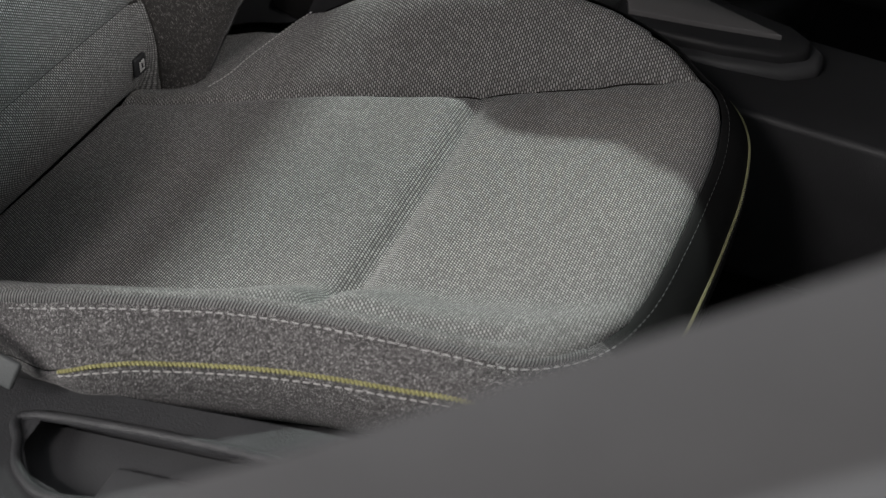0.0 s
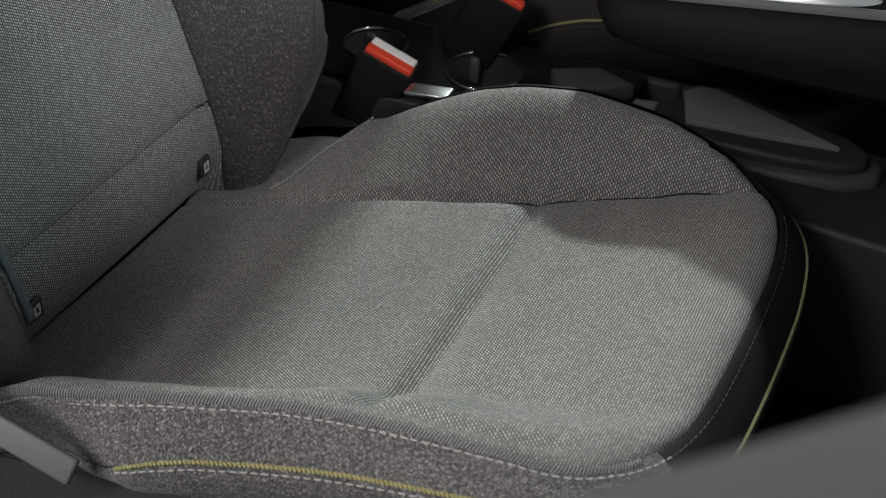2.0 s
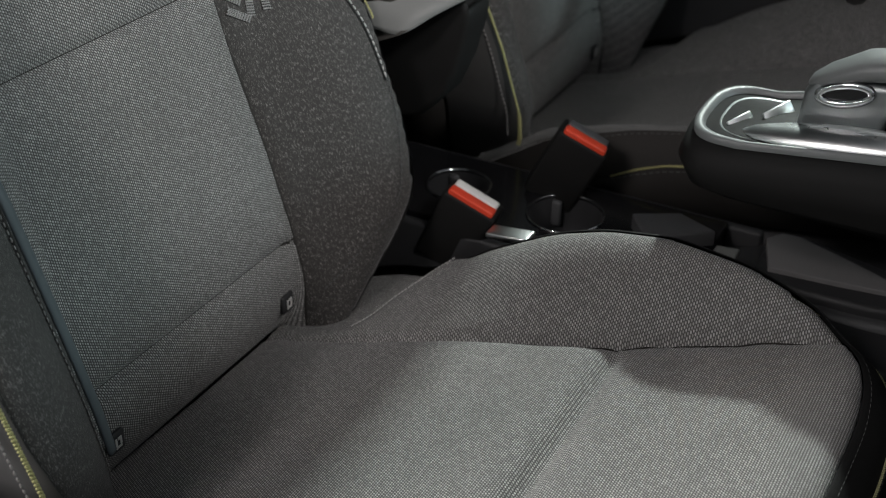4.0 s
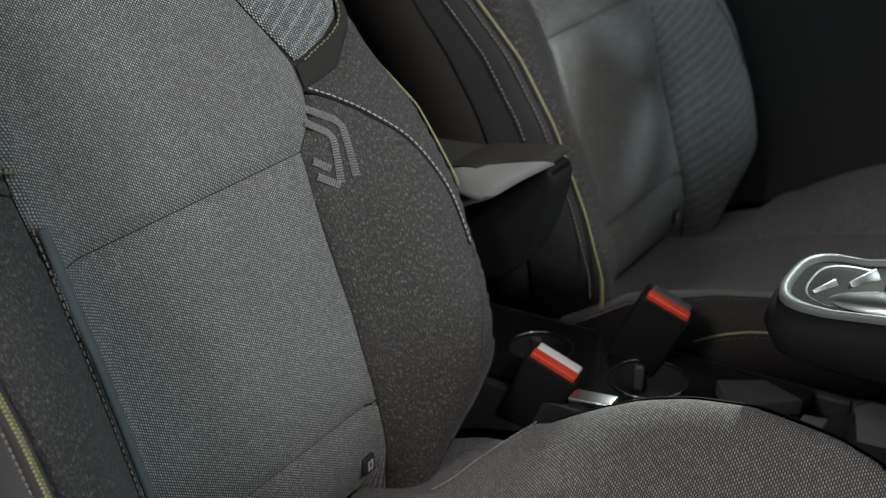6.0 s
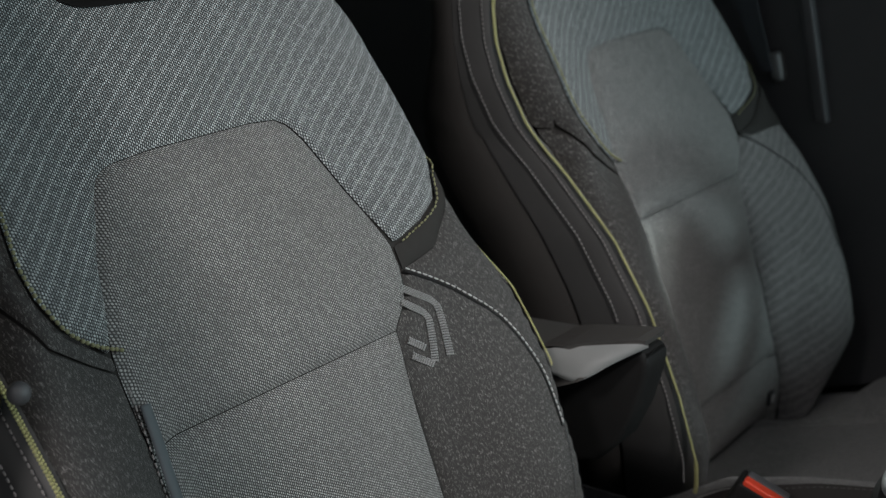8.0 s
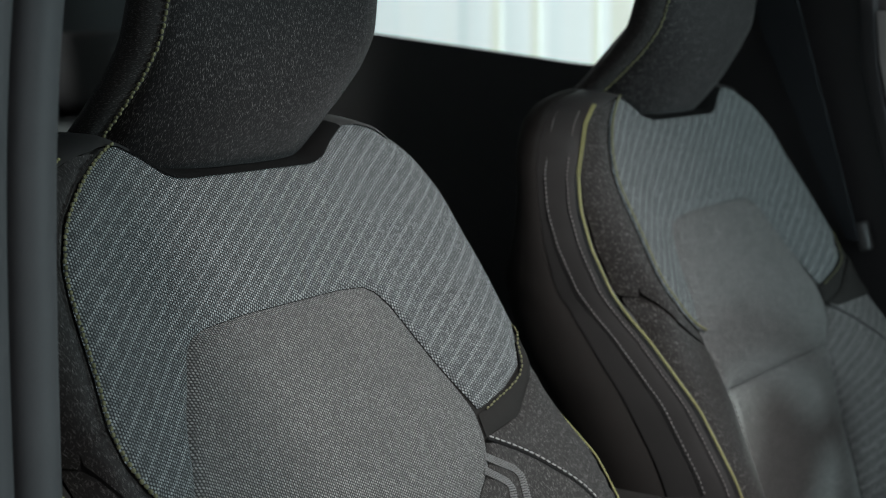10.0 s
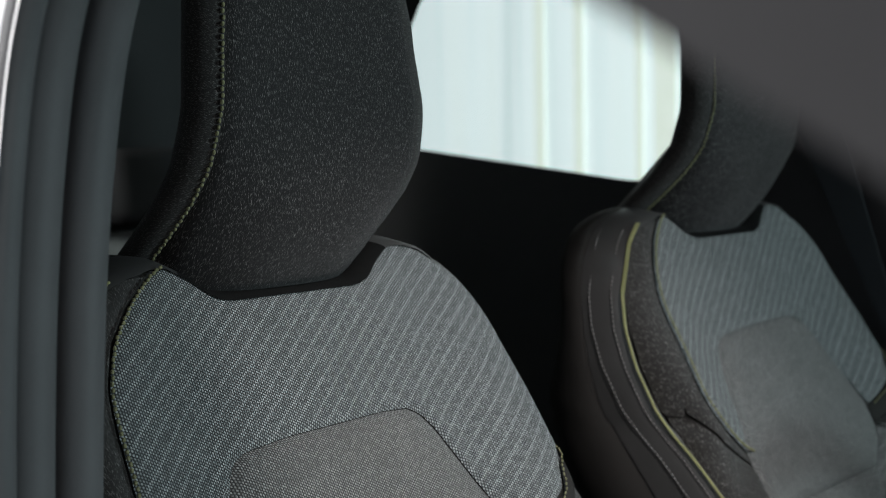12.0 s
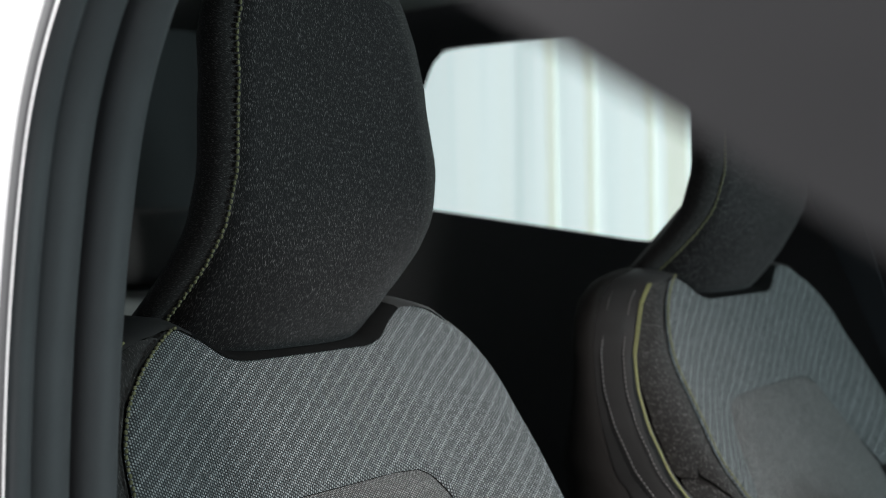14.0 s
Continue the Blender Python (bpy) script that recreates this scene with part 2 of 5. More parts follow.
def curtain():
    """The far showroom wall with soft upright bands, its brightness put in as emission."""
    n = Nodes("self_lit_showroom_wall", 0.9)
    co = n.coords()
    m = n.add("ShaderNodeMapping")
    m.inputs["Scale"].default_value = (1.0, 1.0, 0.02)
    n.link(co, m.inputs[0])
    f = n.noise(4.2, 3, m.outputs[0])
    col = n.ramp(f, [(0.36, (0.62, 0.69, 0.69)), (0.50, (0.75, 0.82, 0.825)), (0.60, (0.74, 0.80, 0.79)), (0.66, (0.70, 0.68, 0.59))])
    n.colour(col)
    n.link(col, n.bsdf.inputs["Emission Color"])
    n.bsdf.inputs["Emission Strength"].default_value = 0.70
    return n.mat


CURTAIN = curtain()
# The strips get emission of their own to match the glowing wall.
post = Nodes("pale_tan_glow_strip", 0.9)
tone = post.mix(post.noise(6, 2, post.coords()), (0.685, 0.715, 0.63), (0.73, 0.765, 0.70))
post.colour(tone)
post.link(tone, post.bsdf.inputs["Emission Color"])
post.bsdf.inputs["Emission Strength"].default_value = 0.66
POST = post.mat

# ---------------------------------------------------------------- building helpers


def part(name, bm, material, parent=None, label="", smooth=True):
    """Link a bmesh as one mesh object under a thing or a part."""
    me = bpy.data.meshes.new(name)
    bm.to_mesh(me)
    bm.free()
    me.materials.append(material)
    if smooth:
        for p in me.polygons:
            p.use_smooth = True
    ob = new(name, me)
    if parent is not None:
        ob.parent = parent
    if label:
        ob["label"] = label
    return ob


def thing(name, label, category, at=(0, 0, 0), group="", kind=""):
    ob = new(name)
    ob.empty_display_size = 0.05
    ob.location = at
    return tagged(ob, label, category, group, kind)


def catmull(points, n=12, closed=False):
    """A smooth line through a few points."""
    P = [Vector(p) for p in points]
    out, m = [], len(P)
    for i in range(m if closed else m - 1):
        if closed:
            a, b, c, d = (P[(i + j - 1) % m] for j in range(4))
        else:
            a, b, c, d = P[max(i - 1, 0)], P[i], P[i + 1], P[min(i + 2, m - 1)]
        for k in range(n):
            t = k / n
            out.append(0.5 * (2 * b + (c - a) * t + (2 * a - 5 * b + 4 * c - d) * t * t + (3 * b - a - 3 * c + d) * t ** 3))
    if not closed:
        out.append(P[-1])
    return out


def even(line, step, closed=False):
    """The same line with points at even steps."""
    L = list(line) + ([line[0]] if closed else [])
    s = [0.0]
    for a, b in zip(L, L[1:]):
        s.append(s[-1] + (b - a).length)
    n = max(2, round(s[-1] / step))
    out, j = [], 0
    for k in range(n if closed else n + 1):
        t = s[-1] * k / n
        while j < len(s) - 2 and s[j + 1] < t:
            j += 1
        f = (t - s[j]) / max(s[j + 1] - s[j], 1e-9)
        out.append(L[j].lerp(L[j + 1], min(max(f, 0), 1)))
    return out


def normal_of(surf, a, b, e=0.002):
    du = surf(a + e, b) - surf(a - e, b)
    dv = surf(a, b + e) - surf(a, b - e)
    return du.cross(dv).normalized()


def upholstery(name, outline, surf, material, parent, step=0.008, roll=0.012, sink=0.006, flip=False, label="", puff=0.0, quilt=None):
    """A sewn cloth panel: the outline in the surface's two metres, filled, laid on the surface and rolled under at its edge."""
    ring = even([Vector((p[0], p[1])) for p in outline], step, True)
    A = np.array([(p.x, p.y) for p in ring])
    B = np.roll(A, -1, axis=0)
    lo, hi = A.min(0), A.max(0)
    gx, gy = np.meshgrid(np.arange(lo[0], hi[0], step), np.arange(lo[1], hi[1], step))
    gx = gx + (np.arange(gx.shape[0]) % 2 * step / 2)[:, None]
    G = np.stack([gx.ravel(), gy.ravel()], 1)

    def gap(Q):
        d = np.full(len(Q), 9.0)
        for a, b in zip(A, B):
            ab = b - a
            t = np.clip(((Q - a) @ ab) / max(ab @ ab, 1e-12), 0, 1)
            d = np.minimum(d, np.linalg.norm(Q - a - t[:, None] * ab, axis=1))
        return d

    inside = np.zeros(len(G), bool)
    for a, b in zip(A, B):
        cross = (a[1] > G[:, 1]) != (b[1] > G[:, 1])
        dy = b[1] - a[1] if abs(b[1] - a[1]) > 1e-12 else 1e-12
        inside ^= cross & (G[:, 0] < a[0] + (G[:, 1] - a[1]) / dy * (b[0] - a[0]))
    G = G[inside]
    G = G[gap(G) > step * 0.55] if len(G) else G
    pts = [Vector(p) for p in A] + [Vector(p) for p in G]
    vs, _, fs, *_ = delaunay_2d_cdt(pts, [(i, (i + 1) % len(A)) for i in range(len(A))], [], 1, 1e-6)
    Q = np.array([(v.x, v.y) for v in vs])
    d = gap(Q)
    bm = bmesh.new()
    uvl = bm.loops.layers.uv.new("UVMap")
    sgn = -1 if flip else 1
    made = []
    for q, g in zip(Q, d):
        t = min(g / roll, 1.0)
        off = -sink * (1 - math.sqrt(max(0.0, 1 - (1 - t) ** 2))) + puff * min(g / 0.05, 1.0) * (2 - min(g / 0.05, 1.0))
        if quilt:
            off += quilt(q[0], q[1])
        made.append(bm.verts.new(surf(q[0], q[1]) + normal_of(surf, q[0], q[1]) * off * sgn))
    for f in fs:
        if len(set(f)) < 3:
            continue
        loop = f if not flip else f[::-1]
        try:
            face = bm.faces.new([made[i] for i in loop])
        except ValueError:
            continue
        for l, i in zip(face.loops, loop):
            l[uvl].uv = (Q[i][0], Q[i][1])
    return part(name, bm, material, parent, label)


def loft(rings, closed_ends=False, keep=None):
    """A skin through rings of equal counts, each ring closed."""
    bm = bmesh.new()
    uvl = bm.loops.layers.uv.new("UVMap")
    rows = [[bm.verts.new(p) for p in r] for r in rings]
    n = len(rings[0])
    s = [0.0]
    for i in range(n):
        s.append(s[-1] + (rings[0][(i + 1) % n] - rings[0][i]).length)
    w = [0.0]
    for a, b in zip(rings, rings[1:]):
        w.append(w[-1] + sum((q - p).length for p, q in zip(a, b)) / n)
    for j in range(len(rings) - 1):
        for i in range(n):
            k = (i + 1) % n
            if keep and not keep(rings[0][i]):
                continue
            f = bm.faces.new((rows[j][i], rows[j][k], rows[j + 1][k], rows[j + 1][i]))
            for l, c in zip(f.loops, ((s[i], w[j]), (s[i + 1], w[j]), (s[i + 1], w[j + 1]), (s[i], w[j + 1]))):
                l[uvl].uv = c
    if closed_ends:
        for r in (rows[0], rows[-1]):
            c = bm.verts.new(sum((v.co for v in r), Vector()) / n)
            for i in range(n):
                bm.faces.new((r[i], r[(i + 1) % n], c))
    bmesh.ops.recalc_face_normals(bm, faces=bm.faces)
    return bm


def tube(line, radius, sides=8, closed=False, squash=1.0, up=None):
    """A cord along a line."""
    bm = bmesh.new()
    uvl = bm.loops.layers.uv.new("UVMap")
    rows, n = [], len(line)
    prev = up or Vector((0.3, 0.2, 0.93))
    run = 0.0
    for i, p in enumerate(line):
        a, b = line[(i - 1) % n if closed else max(i - 1, 0)], line[(i + 1) % n if closed else min(i + 1, n - 1)]
        t = (b - a).normalized()
        s = t.cross(prev)
        s = s.normalized() if s.length > 1e-6 else t.orthogonal().normalized()
        u = s.cross(t)
        prev = u
        run += (p - line[i - 1]).length if i else 0
        rows.append(([bm.verts.new(p + s * (radius * math.cos(k * 2 * math.pi / sides)) + u * (radius * squash * math.sin(k * 2 * math.pi / sides))) for k in range(sides)], run))
    for i in range(n if closed else n - 1):
        (r0, a), (r1, b) = rows[i], rows[(i + 1) % n]
        for k in range(sides):
            f = bm.faces.new((r0[k], r0[(k + 1) % sides], r1[(k + 1) % sides], r1[k]))
            for l, c in zip(f.loops, ((a, k / sides), (a, (k + 1) / sides), (b, (k + 1) / sides), (b, k / sides))):
                l[uvl].uv = c
    if not closed:
        bm.faces.new(rows[0][0][::-1])
        bm.faces.new(rows[-1][0])
    return bm


def stitches(line, pitch=0.0078, fill=0.62, radius=0.0011, zig=0.0):
    """A run of short raised threads along a line."""
    pts = even(line, pitch)
    bm = bmesh.new()
    for j, (a, b) in enumerate(zip(pts, pts[1:])):
        d = b - a
        if d.length < 1e-6:
            continue
        t = d.normalized()
        s = t.cross(Vector((0.31, 0.17, 0.93))).normalized()
        u = s.cross(t)
        o = s * (zig if j % 2 else -zig)
        rows = []
        for f, r in ((0.0, 0.35), (0.18, 0.95), (0.5, 1.1), (0.82, 0.95), (1.0, 0.35)):
            c = a + d * (0.5 + (f - 0.5) * fill) + o
            rows.append([bm.verts.new(c + (s * math.cos(k * math.pi / 2.5) + u * math.sin(k * math.pi / 2.5)) * radius * r) for k in range(5)])
        for r0, r1 in zip(rows, rows[1:]):
            for k in range(5):
                bm.faces.new((r0[k], r0[(k + 1) % 5], r1[(k + 1) % 5], r1[k]))
        bm.faces.new(rows[0][::-1])
        bm.faces.new(rows[-1])
    return bm


def braid(line, radius=0.0024, pitch=0.0042):
    """A welt of two rows of crossing threads."""
    pts = even(line, pitch)
    bm = bmesh.new()
    for j, (a, b) in enumerate(zip(pts, pts[1:])):
        t = (b - a).normalized()
        s = t.cross(Vector((0.31, 0.17, 0.93))).normalized()
        for side in (-1, 1):
            c = a.lerp(b, 0.5 + 0.25 * side) + s * radius * 0.72 * side
            ax = (t + s * 0.55 * side).normalized()
            m = Matrix.Translation(c) @ ax.to_track_quat("Z", "Y").to_matrix().to_4x4() @ Matrix.Diagonal((radius * 0.85, radius * 0.85, pitch * 0.52, 1))
            bmesh.ops.create_icosphere(bm, subdivisions=1, radius=1, matrix=m)
    return bm


def box(bm, size, at=(0, 0, 0), rot=None, bevel=0.0, seg=3):
    """A box with rounded edges."""
    m = Matrix.Translation(at) @ (rot or Matrix.Identity(4)) @ Matrix.Diagonal((*size, 1))
    made = bmesh.ops.create_cube(bm, size=1, matrix=m)["verts"]
    if bevel:
        edges = {e for v in made for e in v.link_edges}
        bmesh.ops.bevel(bm, geom=list(edges), offset=bevel, segments=seg, profile=0.5, affect="EDGES")
    return bm


def slab(outline, lo, hi, axis="y", bevel=0.0):
    """A flat outline given thickness along an axis; outlines are (x, z) for y, (x, y) for z and (y, z) for x."""
    bm = bmesh.new()
    place = {"y": lambda p, h: (p[0], h, p[1]), "z": lambda p, h: (p[0], p[1], h), "x": lambda p, h: (h, p[0], p[1])}[axis]
    a = [bm.verts.new(place(p, lo)) for p in outline]
    b = [bm.verts.new(place(p, hi)) for p in outline]
    bm.faces.new(a)
    bm.faces.new(b[::-1])
    for i in range(len(a)):
        k = (i + 1) % len(a)
        bm.faces.new((a[i], b[i], b[k], a[k]))
    bmesh.ops.recalc_face_normals(bm, faces=bm.faces)
    if bevel:
        bmesh.ops.bevel(bm, geom=[e for e in bm.edges if e.is_manifold and e.calc_face_angle(0) > 0.6], offset=bevel, segments=3, profile=0.5, affect="EDGES")
    return bm


def frame_wall(outer, holes, lo, hi):
    """A wall of (x, z) outline with openings that go through it, from y = lo to y = hi."""
    pts, edges = [], []
    for ring in [outer] + holes:
        n0 = len(pts)
        pts += [Vector(p) for p in ring]
        edges += [(n0 + i, n0 + (i + 1) % len(ring)) for i in range(len(ring))]
    vs, es, fs, *_ = delaunay_2d_cdt(pts, edges, [], 2, 1e-6)

    def within(p, ring):
        c = False
        for (x0, z0), (x1, z1) in zip(ring, ring[1:] + ring[:1]):
            if (z0 > p.y) != (z1 > p.y) and p.x < x0 + (p.y - z0) / (z1 - z0) * (x1 - x0):
                c = not c
        return c

    bm = bmesh.new()
    a = [bm.verts.new((v.x, lo, v.y)) for v in vs]
    b = [bm.verts.new((v.x, hi, v.y)) for v in vs]
    for f in fs:
        c = sum((vs[i] for i in f), Vector((0, 0))) / len(f)
        if within(c, [tuple(p) for p in outer]) and not any(within(c, [tuple(p) for p in h]) for h in holes):
            bm.faces.new([a[i] for i in f])
            bm.faces.new([b[i] for i in f[::-1]])
    rim = [e for e in bm.edges if len(e.link_faces) == 1 and e.verts[0].co.y == lo and e.verts[1].co.y == lo]
    index = {v: i for i, v in enumerate(a)}
    for e in rim:
        i, k = index[e.verts[0]], index[e.verts[1]]
        bm.faces.new((a[i], a[k], b[k], b[i]))
    bmesh.ops.recalc_face_normals(bm, faces=bm.faces)
    return bm


def lerp1(x, xs, ys):
    return float(np.interp(x, xs, ys))


def rise(t):
    t = min(max(t, 0.0), 1.0)
    return t * t * (3 - 2 * t)


# ---------------------------------------------------------------- front seat: shape

BACK_Z = (0.50, 0.54, 0.57, 0.60, 0.625, 0.65, 0.68, 0.80, 0.944, 1.02, 1.146, 1.305, 1.40)
BACK_X = (-0.105, -0.058, -0.028, -0.010, -0.004, -0.006, -0.011, -0.040, -0.072, -0.103, -0.174, -0.248, -0.29)
WELT_Z = (0.56, 0.62, 0.66, 0.70, 0.78, 0.88, 0.955, 1.027, 1.05, 1.076, 1.13, 1.174, 1.216, 1.277, 1.30)
WELT_Y = (0.19, 0.238, 0.262, 0.280, 0.285, 0.288, 0.284, 0.275, 0.272, 0.274, 0.277, 0.274, 0.264, 0.222, 0.185)
WELT_X = (0.030, 0.045, 0.060, 0.066, 0.043, 0.002, -0.048, -0.123, -0.152, -0.175, -0.203, -0.220, -0.231, -0.248, -0.258)
CREST_Z = (0.56, 0.66, 0.70, 0.78, 0.88, 0.955, 1.02, 1.06, 1.09, 1.15, 1.20, 1.246, 1.285, 1.31)
CREST_Y = (0.17, 0.232, 0.252, 0.264, 0.266, 0.261, 0.250, 0.242, 0.244, 0.241, 0.232, 0.218, 0.185, 0.16)
CREST_X = (0.032, 0.060, 0.069, 0.049, 0.009, -0.040, -0.087, -0.100, -0.121, -0.160, -0.193, -0.213, -0.236, -0.248)


def back_curve(z):
    """The middle line of the backrest's face, smoothed."""
    return sum(lerp1(z + d, BACK_Z, BACK_X) for d in (-0.02, -0.01, 0, 0.01, 0.02)) / 5


def smooth(z, xs, ys, r=0.012):
    return (lerp1(z - r, xs, ys) + lerp1(z, xs, ys) + lerp1(z + r, xs, ys)) / 3


def back_face(y, z):
    """The backrest's front: flat in the middle, bolsters that rise to a crest, and a roll back to the welt."""
    c = back_curve(z)
    inner = 0.146
    wide = 1.0 if y < 0 else 1.035 + 0.03 * math.exp(-((z - 0.95) / 0.08) ** 2)
    cy, cx = smooth(z, CREST_Z, CREST_Y) * wide, smooth(z, CREST_Z, CREST_X)
    a = abs(y)
    if a <= inner:
        return Vector((c, y, z))
    if a <= cy:
        return Vector((c + (cx - c) * math.sin((a - inner) / (cy - inner) * math.pi / 2) ** 1.4, y, z))
    wy, wx = smooth(z, WELT_Z, WELT_Y) * wide, smooth(z, WELT_Z, WELT_X)
    t = min((a - cy) / max(wy - cy, 0.004), 1.0)
    return Vector((cx + (wx - cx) * t ** 2.1, y, z))


SEAM_OUT = [(0.190, 0.998), (0.193, 0.97), (0.197, 0.93), (0.198, 0.88), (0.195, 0.83), (0.191, 0.78), (0.186, 0.72), (0.180, 0.66), (0.172, 0.615)]
SEAM = [(0.171, 1.000), (0.200, 0.984), (0.226, 0.965), (0.258, 0.932), (0.274, 0.884), (0.278, 0.818), (0.268, 0.763), (0.251, 0.715), (0.230, 0.687), (0.193, 0.646), (0.170, 0.617)]
HEX = {1: [(0.060, 1.156), (0.092, 1.154), (0.106, 1.147), (0.119, 1.131), (0.140, 1.088), (0.156, 1.055), (0.169, 1.024)], -1: [(0.060, 1.154), (0.110, 1.150), (0.125, 1.145), (0.135, 1.135), (0.148, 1.108), (0.164, 1.083), (0.178, 1.05), (0.187, 1.020)]}
EDGE = {1: [(0.170, 1.000), (0.163, 0.972), (0.141, 0.945), (0.144, 0.889), (0.153, 0.782), (0.156, 0.676), (0.158, 0.61), (0.16, 0.55)], -1: [(0.188, 1.000), (0.188, 0.972), (0.186, 0.945), (0.179, 0.889), (0.165, 0.782), (0.153, 0.676), (0.155, 0.61), (0.16, 0.55)]}


def spread(y, z):
    """The inner side of the backrest is a little fuller than the outer one, beyond its insert."""
    full = 0.035 + 0.03 * math.exp(-((z - 0.95) / 0.08) ** 2)
    return y if y < 0.19 else y * (1 + full * rise((y - 0.19) / 0.04))


def mirror(points):
    """A half outline, right half first, closed with its mirror image."""
    return [(y, z) for y, z in points] + [(-y, z) for y, z in reversed(points) if abs(y) > 1e-6]


def seat(name, label):
    root = thing(name, label, "car seat", (0, 0, 0), "front seats")
    # --- backrest inserts
    both = lambda right, left: right + [(-y, z) for y, z in reversed(left)]
    upholstery("upper_insert", both(HEX[1] + EDGE[1][:2] + [(0.1412, 0.9460)], HEX[-1] + EDGE[-1][:2] + [(0.186, 0.9460)]), back_face, CLOTH, root, 0.0065, 0.010, 0.0046, puff=0.005, label="grey woven upper centre panel")
    upholstery("middle_insert", both(EDGE[1][2:5] + [(0.156, 0.6766)], EDGE[-1][2:5] + [(0.153, 0.6766)]), back_face, CLOTH, root, 0.0065, 0.010, 0.0046, puff=0.005, label="grey woven middle panel")
    upholstery("lower_insert", both(EDGE[1][5:], EDGE[-1][5:]), back_face, CLOTH, root, 0.0065, 0.010, 0.0046, puff=0.004)
    # --- striped shoulder
    outer = [(0.080, 1.274), (0.096, 1.279), (0.116, 1.295), (0.138, 1.306), (0.158, 1.298), (0.185, 1.278), (0.212, 1.250), (0.226, 1.22), (0.232, 1.18), (0.237, 1.14), (0.243, 1.105), (0.241, 1.08), (0.230, 1.056), (0.208, 1.038)]
    grown = lambda k: [(y + 0.0002, z + 0.0004) for y, z in HEX[k]]
    inner = outer[:3] + [(0.138, 1.308), (0.166, 1.304), (0.186, 1.297), (0.221, 1.277), (0.245, 1.25), (0.263, 1.216), (0.273, 1.174), (0.276, 1.13), (0.268, 1.095), (0.241, 1.078), (0.230, 1.056), (0.208, 1.038)]
    ring = [(spread(y, z), z) for y, z in inner] + [(0.174, 1.024)] + grown(1)[::-1][1:] + [(-y, z) for y, z in grown(-1)][:-1] + [(-0.190, 1.023)] + [(-y, z) for y, z in reversed(outer)]
    upholstery("shoulder_panel", ring, back_face, STRIPE, root, 0.0075, 0.006, 0.003, label="grey-green woven shoulder panel with slanted stripes")
    for s, side in ((1, "inner"), (-1, "outer")):
        def welt(z, back=0.0, out=0.0):
            y = s * (lerp1(z, WELT_Z, WELT_Y) + out)
            return Vector((lerp1(z, WELT_Z, WELT_X) - back, spread(y, z), z))
        # --- strap between shoulder and bolster
        near = HEX[s][-1][0] + 0.003
        strap = [(near, 1.020), (0.210, 1.035), (0.232, 1.053), (0.2435, 1.078), *([(0.246, 1.104), (0.2635, 1.101)] if s < 0 else [(0.266, 1.092), (0.270, 1.086)]), (0.264, 1.078), (0.246, 1.046), (0.214, 1.012 if s > 0 else 1.024), (near, 0.999 if s > 0 else 1.010)]
        upholstery("strap", [(spread(s * y, z), z) for y, z in strap], back_face, STRAP if s > 0 else MELANGE, root, 0.007, 0.006, 0.003, flip=False)
        # --- upper side strip
        if s < 0:
            strip = [(0.246, 1.104), (0.2395, 1.14), (0.2345, 1.18), (0.2285, 1.22), (0.2145, 1.252), (0.1875, 1.280), (0.160, 1.3005), (0.182, 1.300), (0.218, 1.280), (0.243, 1.25), (0.262, 1.216), (0.272, 1.174), (0.275, 1.13), (0.273, 1.073), (0.2655, 1.073), (0.2625, 1.098), (0.250, 1.101)]
            upholstery("side_strip", [(spread(s * y, z), z) for y, z in strip], back_face, MELANGE, root, 0.007, 0.006, 0.003)
        # --- bolster
        bolster = [(EDGE[s][0][0] + 0.002, 0.998 if s > 0 else 1.009), (0.214, 1.011 if s > 0 else 1.023), (0.248, 1.044), (0.265, 1.074), (0.272, 1.074), (0.271, 1.05), (0.274, 1.027), (0.283, 0.955), (0.287, 0.88), (0.2865, 0.83), (0.285, 0.78), (0.281, 0.74), (0.272, 0.70), (0.256, 0.665), (0.234, 0.632), (0.209, 0.597), (0.187, 0.56)] + [(y + 0.0008, z) for y, z in reversed(EDGE[s][1:])]
        upholstery("bolster", [(spread(s * y, z), z) for y, z in bolster], back_face, MELANGE, root, 0.008, 0.009, 0.005, label="charcoal melange side bolster")
        # --- welt and stitching
        zs = np.linspace(0.875, 1.075, 34) if s > 0 else np.linspace(0.62, 1.298, 60)
        part("welt", braid(even([welt(z, -0.003, 0.003 if s < 0 else -0.003) for z in zs], 0.0035), 0.0012 if s > 0 else 0.0019, 0.0030 if s > 0 else 0.0034), YELLOW, root, "yellow-green braided piping")
        seam = SEAM if s > 0 else SEAM_OUT
        line = [back_face(s * p.x, p.y) + Vector((0.0022, 0, 0)) for p in catmull([Vector((y, z, 0)) for y, z in seam], 14)]
        # Lower down the same seam turns to dark thread, painting its shade.
        low = [p for p in line if p.z < 0.825]
        if s > 0:
            part("stitching", stitches(low, 0.0060, 0.72, 0.0007), DIM_THREAD, root, "lower stitching in dark thread that stands for shade")
            line = [p for p in line if p.z >= 0.82]
            part("stitching", stitches(line, 0.0070, 0.76, 0.00085), THREAD, root, "pale stitching on the bolster")
            # A black cord paints the shaded crease beside the stitches.
            part("seam_fold", tube([p + Vector((-0.0012, -0.0012, -0.0030)) for p in line], 0.0016, 6), BLACK, root, "black cord for the shade in the crease by the stitching")
        else:
            part("seam_piping", tube([p + Vector((0.0012, 0.0080, 0.0)) for p in line if 0.645 < p.z < 0.985], 0.0058, 8, squash=0.5), PIPING, root, "flat blue-grey seam piping")
            part("stitching", stitches(line, 0.0066, 0.70, 0.0008), SIDE_THREAD, root, "rose-grey stitching beside the piping")
